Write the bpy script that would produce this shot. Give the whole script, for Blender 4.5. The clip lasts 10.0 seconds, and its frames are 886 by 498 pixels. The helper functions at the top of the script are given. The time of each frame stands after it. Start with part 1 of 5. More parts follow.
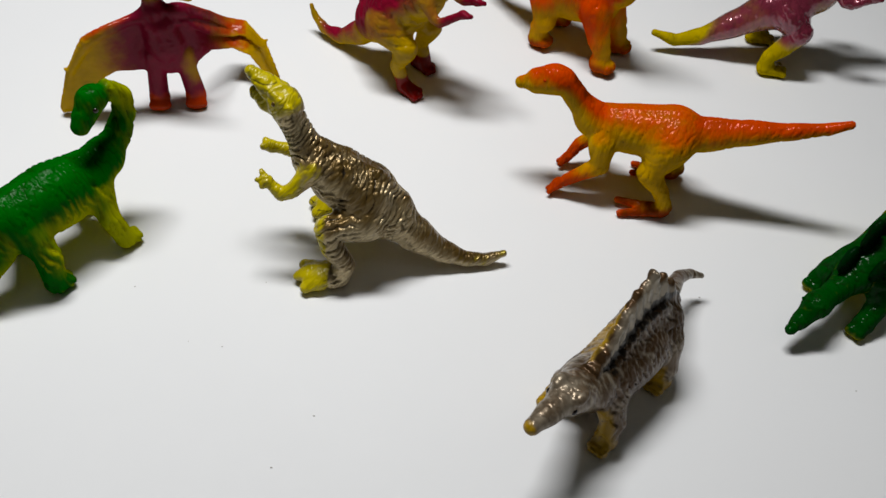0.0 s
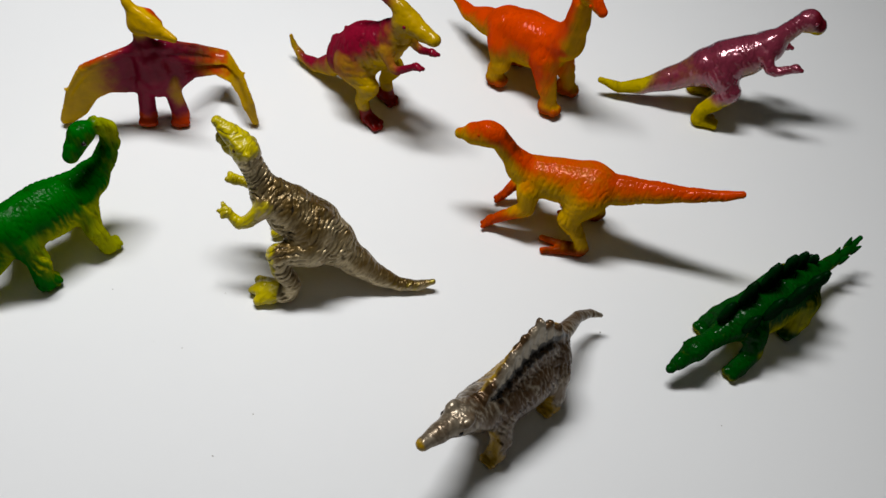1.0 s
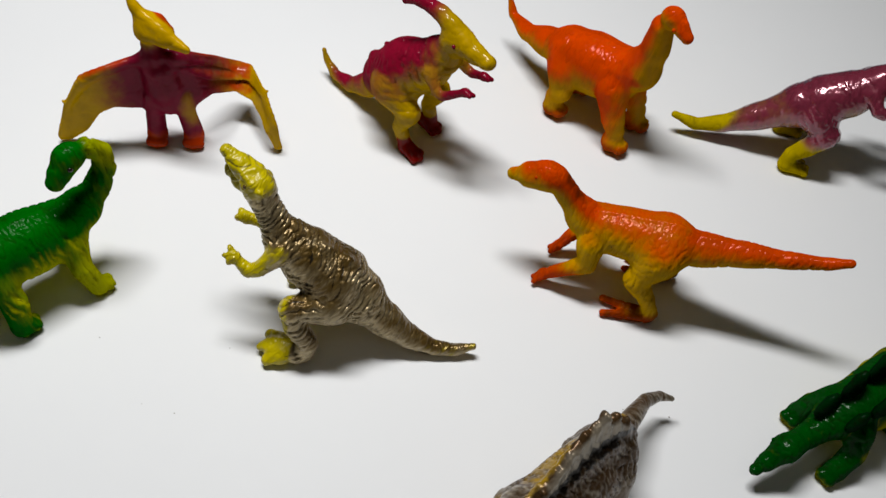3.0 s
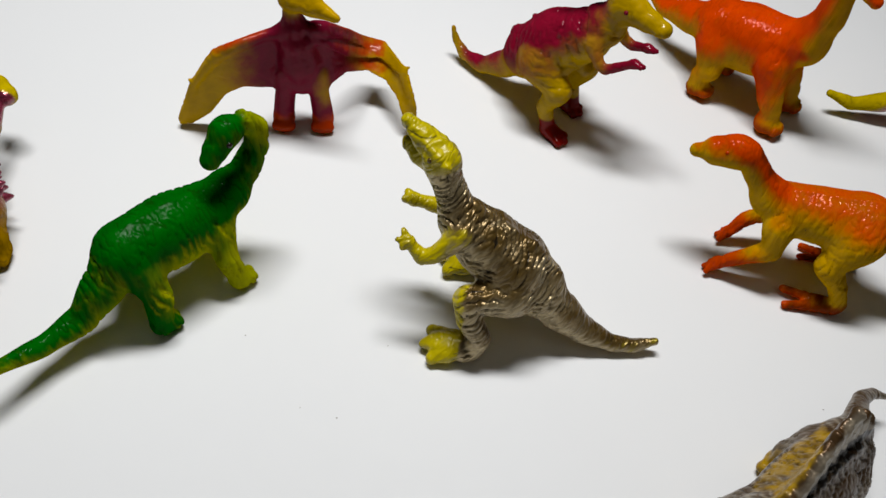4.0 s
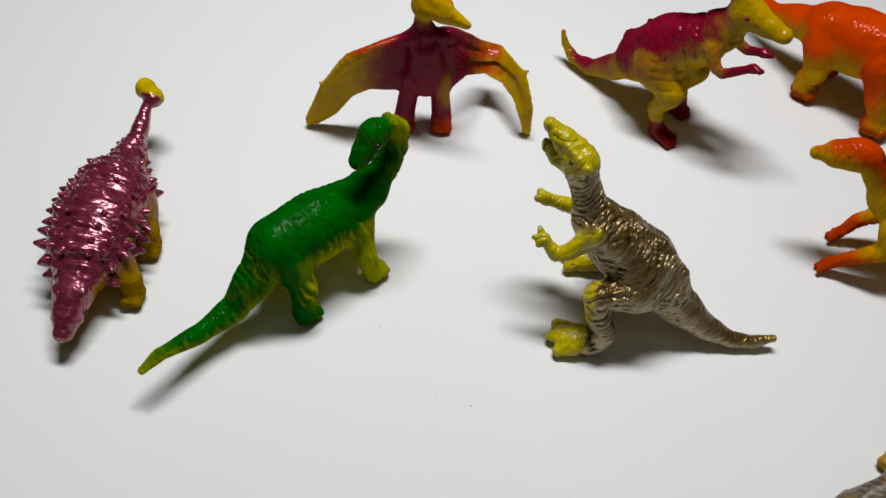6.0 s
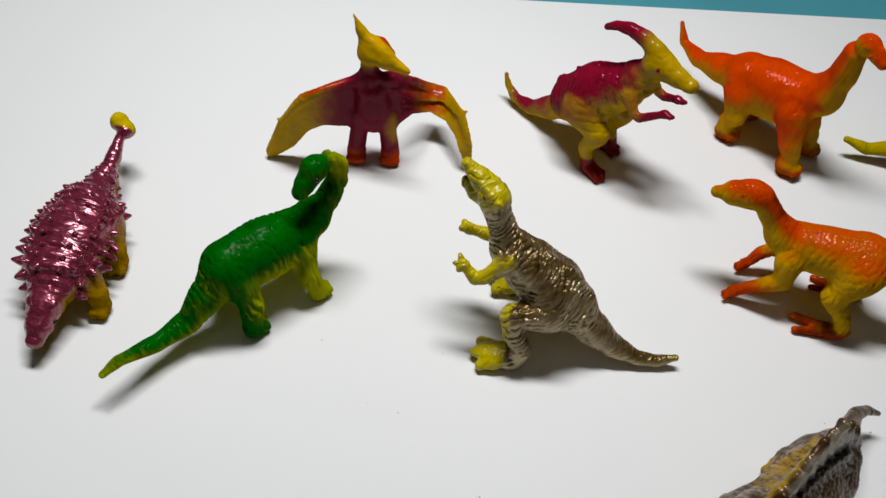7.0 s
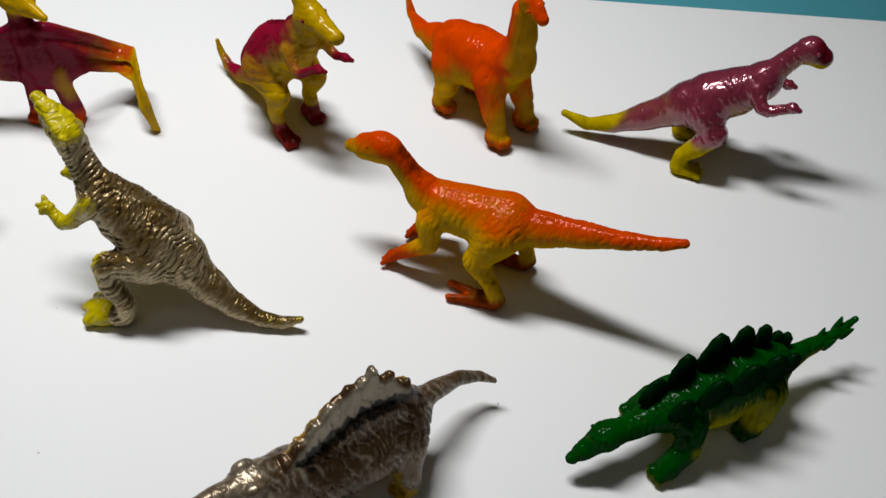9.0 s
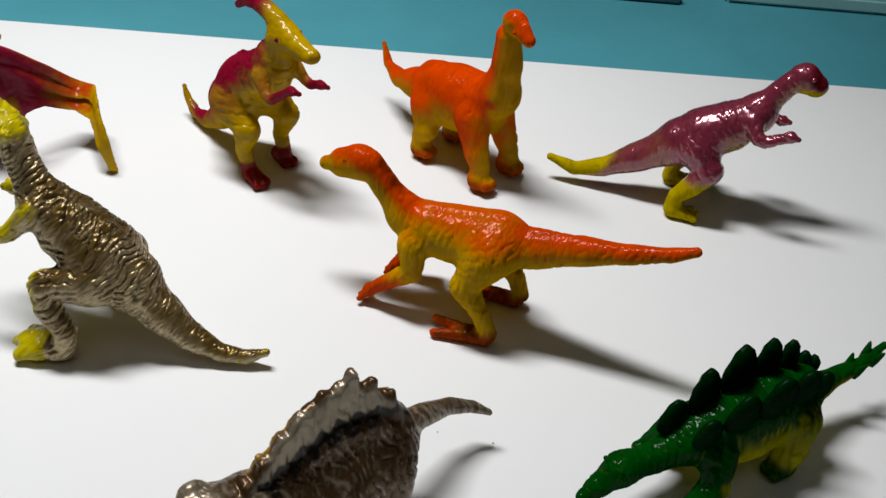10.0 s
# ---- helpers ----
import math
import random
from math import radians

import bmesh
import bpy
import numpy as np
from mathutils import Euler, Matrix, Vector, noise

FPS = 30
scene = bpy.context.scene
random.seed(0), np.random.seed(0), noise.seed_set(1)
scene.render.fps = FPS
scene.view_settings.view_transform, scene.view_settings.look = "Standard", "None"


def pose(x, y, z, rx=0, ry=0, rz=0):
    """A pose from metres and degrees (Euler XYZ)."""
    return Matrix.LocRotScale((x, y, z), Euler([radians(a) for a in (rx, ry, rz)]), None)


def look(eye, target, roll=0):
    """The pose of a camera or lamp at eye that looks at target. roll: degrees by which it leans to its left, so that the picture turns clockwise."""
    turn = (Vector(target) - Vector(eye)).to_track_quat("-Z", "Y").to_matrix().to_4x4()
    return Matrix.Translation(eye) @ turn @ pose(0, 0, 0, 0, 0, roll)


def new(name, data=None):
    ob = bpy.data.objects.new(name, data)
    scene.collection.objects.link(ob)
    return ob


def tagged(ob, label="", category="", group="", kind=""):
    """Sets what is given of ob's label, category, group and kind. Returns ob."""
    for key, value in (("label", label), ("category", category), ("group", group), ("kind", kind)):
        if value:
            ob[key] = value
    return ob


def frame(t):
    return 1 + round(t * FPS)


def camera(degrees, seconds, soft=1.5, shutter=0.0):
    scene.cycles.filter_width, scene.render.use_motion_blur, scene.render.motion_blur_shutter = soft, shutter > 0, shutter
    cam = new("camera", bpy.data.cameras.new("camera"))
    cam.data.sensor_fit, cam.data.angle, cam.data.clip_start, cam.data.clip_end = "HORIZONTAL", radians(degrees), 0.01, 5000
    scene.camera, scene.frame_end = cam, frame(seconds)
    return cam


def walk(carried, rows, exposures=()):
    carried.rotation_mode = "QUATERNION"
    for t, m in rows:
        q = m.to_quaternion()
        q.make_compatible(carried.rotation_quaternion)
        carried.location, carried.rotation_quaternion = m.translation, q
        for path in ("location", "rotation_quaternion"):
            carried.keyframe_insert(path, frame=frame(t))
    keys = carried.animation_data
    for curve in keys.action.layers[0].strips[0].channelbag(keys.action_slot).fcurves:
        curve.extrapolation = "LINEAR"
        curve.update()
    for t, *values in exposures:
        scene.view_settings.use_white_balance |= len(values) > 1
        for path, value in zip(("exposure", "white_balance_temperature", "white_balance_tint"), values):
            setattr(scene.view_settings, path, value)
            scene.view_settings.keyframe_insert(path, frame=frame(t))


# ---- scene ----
cam = camera(55.48, 10.0, soft=1.5)
PATH = [
    (0.0, 0.01435, 0.01394, 0.13921, 38.46, -4.451, 0.991),
    (0.5, 0.02043, 0.00719, 0.16361, 35.624, -5.561, 2.311),
    (1.0, 0.02927, 0.01223, 0.17186, 35.011, -6.212, 4.986),
    (1.5, 0.04155, 0.02258, 0.17097, 34.845, -6.388, 7.974),
    (2.0, 0.04346, 0.03081, 0.16462, 34.549, -6.34, 9.201),
    (3.5, 0.00981, 0.03714, 0.14391, 36.259, -5.871, 8.209),
    (4.0, -0.00448, 0.03703, 0.13258, 36.738, -5.654, 8.118),
    (4.5, -0.0097, 0.03635, 0.12624, 36.565, -5.899, 7.909),
    (5.0, -0.02149, 0.03022, 0.13186, 36.741, -5.134, 8.81),
    (6.5, -0.01802, 0.03042, 0.14219, 36.028, -3.856, 10.734),
    (7.0, -0.00592, 0.02312, 0.1532, 37.414, -4.316, 11.271),
    (7.5, 0.00823, 0.01726, 0.15999, 38.154, -4.63, 11.467),
    (8.0, 0.02663, 0.02009, 0.15419, 38.888, -4.468, 11.786),
    (8.5, 0.05374, 0.02624, 0.14644, 39.066, -4.165, 12.146),
    (9.0, 0.07624, 0.03247, 0.14046, 40.3, -3.936, 13.386),
    (9.5, 0.07643, 0.03201, 0.12984, 43.295, -4.442, 13.248),
    (10.0, 0.07599, 0.02727, 0.11223, 50.492, -5.249, 11.425),
]
walk(cam, [(t, pose(x, y, z, rx, ry, rz)) for t, x, y, z, rx, ry, rz in PATH],
     [(0.0, -0.03), (2.0, 0.01), (3.5, 0.02), (4.0, -0.01), (4.5, -0.06), (6.5, -0.14), (7.0, -0.05), (7.5, -0.01), (8.0, 0.04), (8.5, 0.05), (9.5, 0.11), (10.0, 0.16)])

# ---- light ----
world = bpy.data.worlds.new("room_air")
scene.world = world
world.use_nodes = True
world.node_tree.nodes["Background"].inputs["Color"].default_value = (0.9, 0.96, 1.0, 1)
world.node_tree.nodes["Background"].inputs["Strength"].default_value = 0.012

desk_light = bpy.data.lights.new("desk_light", "AREA")
desk_light.shape, desk_light.size, desk_light.size_y, desk_light.energy = "RECTANGLE", 0.14, 0.04, 1.12
desk_light.color = (1.0, 1.0, 1.0)
lamp_ob = new("desk_light", desk_light)
lamp_ob.matrix_world = look((-0.038, 0.185, 0.325), (-0.038, 0.15, 0.0))


# ---- materials ----
def srgb(r, g, b):
    f = lambda v: (v / 255 / 12.92) if v <= 10 else ((v / 255 + 0.055) / 1.055) ** 2.4
    return (f(r), f(g), f(b), 1)


class Nodes:
    """A small wrapper to write node trees in few lines."""

    def __init__(self, name):
        self.mat = bpy.data.materials.new(name)
        self.mat.use_nodes = True
        self.tree = self.mat.node_tree
        self.bsdf = self.tree.nodes["Principled BSDF"]

    def add(self, kind, **values):
        node = self.tree.nodes.new(kind)
        for key, value in values.items():
            node.inputs[key].default_value = value
        return node

    def link(self, a, b):
        self.tree.links.new(a, b)

    def math(self, op, a, b=None, clamp=False):
        node = self.tree.nodes.new("ShaderNodeMath")
        node.operation, node.use_clamp = op, clamp
        for slot, value in ((0, a), (1, b)):
            if value is None:
                continue
            if isinstance(value, (int, float)):
                node.inputs[slot].default_value = value
            else:
                self.link(value, node.inputs[slot])
        return node.outputs[0]

    def ramp(self, value, lo, hi):
        node = self.tree.nodes.new("ShaderNodeMapRange")
        node.interpolation_type = "SMOOTHSTEP"
        node.inputs["From Min"].default_value, node.inputs["From Max"].default_value = lo, hi
        self.link(value, node.inputs["Value"])
        return node.outputs["Result"]

    def mix(self, fac, a, b):
        node = self.tree.nodes.new("ShaderNodeMix")
        node.data_type = "RGBA"
        for slot, value in ((0, fac), (6, a), (7, b)):
            if isinstance(value, (int, float, tuple)):
                node.inputs[slot].default_value = value
            else:
                self.link(value, node.inputs[slot])
        return node.outputs[2]

    def noise(self, scale, detail=3.0, stretch=(1, 1, 1), rough=0.55, pitch=0.0):
        coord = self.tree.nodes.new("ShaderNodeTexCoord")
        turn = self.add("ShaderNodeMapping", Rotation=(0, math.radians(pitch), 0))
        mapping = self.add("ShaderNodeMapping", Scale=stretch)
        self.link(coord.outputs["Object"], turn.inputs["Vector"])
        self.link(turn.outputs[0], mapping.inputs["Vector"])
        node = self.add("ShaderNodeTexNoise", Scale=scale, Detail=detail, Roughness=rough)
        self.link(mapping.outputs[0], node.inputs["Vector"])
        return node.outputs["Fac"]

    def attr(self, name):
        node = self.tree.nodes.new("ShaderNodeAttribute")
        node.attribute_name = name
        return node.outputs["Fac"]

    def bump(self, height, strength, distance, under=None):
        node = self.add("ShaderNodeBump", Strength=strength, Distance=distance)
        self.link(height, node.inputs["Height"])
        if under is not None:
            self.link(under, node.inputs["Normal"])
        return node.outputs[0]


def toy_paint(name, base, coat, accent, metal=0.0, rough=0.30, grain=(1, 0.35, 0.35), relief=0.5, ink=0.0, speck=0.0, size=620, ior=1.25, pitch=0.0, fine=0.5, streak=0.25, gloss=0.016, sheen=0.7, pearl_base=True, lacquer=0.0):
    """Moulded plastic in its base colour with a sprayed coat, an accent colour and, optionally, darkened fine folds,
    inked black on pearl paints.
    """
    m = Nodes(name)
    cloud = m.noise(230, 3)
    line = m.noise(size, 1.0, grain, 0.5, pitch)
    fold = m.math("ABSOLUTE", m.math("SUBTRACT", line, 0.5))
    wrinkle = m.noise(size * 1.4, 2, grain, 0.5, pitch)
    pores = m.noise(3600, 2)
    edge = m.math("MULTIPLY", m.math("SUBTRACT", cloud, 0.5), 0.5)
    edge = m.math("ADD", edge, m.math("MULTIPLY", m.math("SUBTRACT", wrinkle, 0.5), streak))
    cover = m.ramp(m.math("ADD", m.attr("coat"), edge), 0.10, 0.90)
    patch = m.ramp(m.math("ADD", m.attr("accent"), edge), 0.30, 0.70)
    colour = m.mix(cover, base, coat)
    colour = m.mix(patch, colour, accent)
    darker = m.mix(0.55, colour, (0.0, 0.0, 0.0, 1))
    colour = m.mix(m.math("MULTIPLY", m.math("SUBTRACT", 1.0, m.ramp(cloud, 0.3, 0.7)), 0.4), colour, darker)
    groove = m.math("SUBTRACT", 1.0, m.ramp(fold, 0.01, 0.06))
    sparse = m.math("MULTIPLY", groove, m.ramp(m.noise(420, 2), 0.44, 0.60))
    # Colour darkened in sparse lines along the bump's fine folds.
    if ink:
        bare = m.math("SUBTRACT", 1.0, m.math("MULTIPLY", patch, 0.7))
        fold_tone = (0.012, 0.010, 0.008, 1) if metal else m.mix(0.85, colour, (0.006, 0.002, 0.0, 1))
        colour = m.mix(m.math("MULTIPLY", m.math("MULTIPLY", sparse, bare), ink), colour, fold_tone)
    # Near-black put into the colour along the creases and the sail's foot.
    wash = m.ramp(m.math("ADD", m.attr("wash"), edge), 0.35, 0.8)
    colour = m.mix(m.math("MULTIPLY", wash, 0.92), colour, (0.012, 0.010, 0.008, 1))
    if speck:
        colour = m.mix(m.math("MULTIPLY", m.ramp(wrinkle, 0.56, 0.72), speck), colour, base)
    worn = m.math("ADD", m.math("MULTIPLY", pores, 0.16), rough - 0.08)
    low = m.bump(m.ramp(fold, 0.0, 0.16), relief, 0.0005)
    normal = m.bump(wrinkle, relief * fine, 0.0005, low)
    if metal:
        m.link(colour, m.bsdf.inputs["Base Color"])
        pearl = m.math("MULTIPLY", m.math("SUBTRACT", 1.0, patch), metal)
        m.link(pearl if pearl_base else m.math("MULTIPLY", pearl, cover), m.bsdf.inputs["Metallic"])
        m.bsdf.inputs["IOR"].default_value = ior
        if not pearl_base:
            m.link(m.math("MULTIPLY", m.math("MULTIPLY", cover, 0.5), m.math("SUBTRACT", 1.0, patch)), m.bsdf.inputs["Specular IOR Level"])
        glaze = m.math("MULTIPLY", m.math("SUBTRACT", 1.0, patch), lacquer)
        m.link(glaze if pearl_base else m.math("MULTIPLY", glaze, cover), m.bsdf.inputs["Coat Weight"])
        m.bsdf.inputs["Coat Roughness"].default_value = rough * 0.75
        m.link(normal, m.bsdf.inputs["Coat Normal"])
        m.link(worn, m.bsdf.inputs["Roughness"])
        m.link(normal, m.bsdf.inputs["Normal"])
        return m.mat
    # a dull coat under a thin, even gloss that takes some of the pigment's colour
    dull = m.add("ShaderNodeBsdfDiffuse")
    shine = m.add("ShaderNodeBsdfGlossy")
    both = m.add("ShaderNodeMixShader", Fac=gloss)
    m.link(colour, dull.inputs["Color"])
    m.link(m.mix(sheen, (1, 1, 1, 1), colour), shine.inputs["Color"])
    m.link(worn, shine.inputs["Roughness"])
    for node in (dull, shine):
        m.link(normal, node.inputs["Normal"])
    m.link(dull.outputs[0], both.inputs[1])
    m.link(shine.outputs[0], both.inputs[2])
    m.link(both.outputs[0], m.tree.nodes["Material Output"].inputs["Surface"])
    return m.mat


def plain_paint(name, colour, rough=0.5, amount=0.06, scale=30.0, bumpy=0.0):
    m = Nodes(name)
    cloud = m.noise(scale, 4)
    fine = m.noise(scale * 30, 3)
    dark = tuple(c * (1 - amount * 2) for c in colour[:3]) + (1,)
    tone = m.mix(m.ramp(cloud, 0.3, 0.7), dark, colour)
    m.link(tone, m.bsdf.inputs["Base Color"])
    m.link(m.math("ADD", m.math("MULTIPLY", fine, 0.2), rough - 0.1), m.bsdf.inputs["Roughness"])
    if bumpy:
        m.link(m.bump(fine, 0.3, bumpy), m.bsdf.inputs["Normal"])
    return m.mat


M_ORANGE = toy_paint("orange_sprayed_plastic", srgb(190, 146, 0), srgb(194, 60, 0), srgb(112, 36, 0), grain=(1.0, 0.6, 0.14), relief=0.22, rough=0.16, size=760, ink=0.22, speck=0.05, streak=0.3, gloss=0.024, sheen=0.8)
M_RED = toy_paint("red_orange_sprayed_plastic", srgb(188, 140, 0), srgb(204, 62, 0), srgb(160, 62, 0), grain=(1.0, 0.6, 0.14), relief=0.2, rough=0.16, size=680, ink=0.2, speck=0.04, streak=0.3, gloss=0.022, sheen=0.8)
M_TAUPE = toy_paint("pearl_taupe_plastic", srgb(178, 160, 122), srgb(100, 78, 36), srgb(188, 170, 0), metal=0.48, rough=0.31, grain=(1.0, 0.35, 0.30), relief=0.36, ink=0.35, size=900, ior=1.35, pitch=42, fine=0.6, streak=0.7, lacquer=0.08)
M_GREEN = toy_paint("green_sprayed_plastic", srgb(160, 162, 0), srgb(0, 90, 4), srgb(104, 114, 4), rough=0.17, grain=(1.0, 0.7, 0.12), relief=0.26, size=640, ink=0.4, streak=0.5, gloss=0.006)
M_DARKGREEN = toy_paint("dark_green_sprayed_plastic", srgb(160, 154, 0), srgb(0, 64, 6), srgb(20, 82, 4), grain=(1.0, 0.7, 0.2), relief=0.26, rough=0.17, size=700, ink=0.4, streak=0.6, gloss=0.02)
# Body green made darker: the backlit plates' shade is put into the colour.
M_PLATE = toy_paint("bottle_green_sprayed_plastic", srgb(60, 90, 0), srgb(0, 34, 6), srgb(20, 82, 4), grain=(0.5, 0.5, 0.8), relief=0.18, rough=0.30, size=700, ink=0.4, gloss=0.008)
M_PURPLE = toy_paint("pearl_magenta_plastic", srgb(150, 112, 0), srgb(138, 46, 70), srgb(192, 166, 0), metal=0.45, rough=0.26, relief=0.22, ink=0.4, size=800, ior=1.6, grain=(0.8, 0.4, 0.5), pearl_base=False, lacquer=0.6)
M_CRIMSON = toy_paint("crimson_sprayed_plastic", srgb(178, 142, 0), srgb(126, 12, 38), srgb(118, 14, 8), rough=0.17, grain=(0.5, 0.5, 0.6), relief=0.2, size=700, gloss=0.026, sheen=0.45, ink=0.15)
M_PLUM = toy_paint("pearl_plum_plastic", srgb(180, 156, 0), srgb(134, 48, 68), srgb(92, 14, 26), metal=0.3, rough=0.21, grain=(0.7, 0.5, 0.4), relief=0.2, size=700, ior=1.6, ink=0.25, pearl_base=False, lacquer=0.7)
M_WING = toy_paint("magenta_yellow_plastic", srgb(190, 148, 0), srgb(122, 20, 46), srgb(170, 50, 4), grain=(0.5, 0.5, 0.5), relief=0.16, rough=0.18, size=700, gloss=0.02, sheen=0.5)
M_BRONZE = toy_paint("pearl_bronze_plastic", srgb(158, 146, 126), srgb(80, 58, 34), srgb(164, 128, 12), metal=0.42, rough=0.31, grain=(0.9, 0.8, 0.18), relief=0.25, ink=0.3, speck=0.2, size=620, ior=1.3, fine=0.5, streak=0.7, lacquer=0.06)
M_EYE = plain_paint("dark_eye_paint", srgb(26, 16, 12), 0.25, 0.1, 900)
M_TABLE = plain_paint("white_laminate", (0.79, 0.797, 0.803, 1), 0.75, 0.012, 9)
M_TEAL = plain_paint("teal_table_paint", srgb(72, 152, 166), 0.6, 0.08, 12)
M_TEALDARK = plain_paint("dark_teal_paint", srgb(38, 88, 98), 0.5, 0.10, 20)
M_MINT = plain_paint("pale_mint_paint", srgb(150, 196, 196), 0.5, 0.08, 20)
M_WALL = plain_paint("off_white_wall_paint", (0.70, 0.70, 0.68, 1), 0.7, 0.04, 3)
M_FLOOR = plain_paint("grey_floor_tile", (0.30, 0.30, 0.29, 1), 0.5, 0.10, 6)
M_DUST = plain_paint("grey_crumb", srgb(178, 175, 170), 0.8, 0.1, 2000)


# ---- implicit modelling of the moulded toys, in millimetres ----
def value_noise(p, seed=0):
    """Smooth noise in 0..1 at points p (n, 3)."""
    i = np.floor(p).astype(np.int64)
    f = p - i
    f = f * f * (3 - 2 * f)
    total = np.zeros(len(p))
    for dx in (0, 1):
        for dy in (0, 1):
            for dz in (0, 1):
                n = (i[:, 0] + dx) * 374761393 + (i[:, 1] + dy) * 668265263 + (i[:, 2] + dz) * 2147483647 + seed * 1274126177
                n = (n ^ (n >> 13)) * 1274126177
                v = ((n ^ (n >> 16)) & 0xFFFF) / 65535.0
                w = (f[:, 0] if dx else 1 - f[:, 0]) * (f[:, 1] if dy else 1 - f[:, 1]) * (f[:, 2] if dz else 1 - f[:, 2])
                total += v * w
    return total


def ridges(p, scale, seed=0):
    """Sharp-crested folds, 0..1; scale: cycles per millimetre along each axis."""
    return 1 - np.abs(2 * value_noise(p * np.array(scale), seed) - 1)


def grooves(p, scale, seed=0, width=0.22):
    """Thin wandering creases between plump folds, 0..1."""
    bend = np.stack([value_noise(p * 0.22, seed + 20 + i) for i in range(3)], 1)
    return ramp01(ridges(p + 2.4 * (bend - 0.5), scale, seed), 1 - width, 1.0)


def creases(p, axis, pitch, seed=0, width=0.35, wander=1.0, broken=0.45):
    """Thin lines cut across an axis, about pitch millimetres apart, wandering and broken, 0..1."""
    a = np.array(axis, float)
    s = p @ (a / np.linalg.norm(a)) / pitch + 2 * wander * (value_noise(p * 0.25, seed) - 0.5) + 0.6 * (value_noise(p * 0.9, seed + 1) - 0.5)
    line = ramp01(np.abs(2 * (s - np.floor(s)) - 1), 1 - width, 1.0)
    return line * ramp01(value_noise(p * 0.3 + 7, seed + 2), broken - 0.12, broken + 0.12)


def ramp01(v, lo, hi):
    s = np.clip((v - lo) / (hi - lo), 0, 1)
    return s * s * (3 - 2 * s)


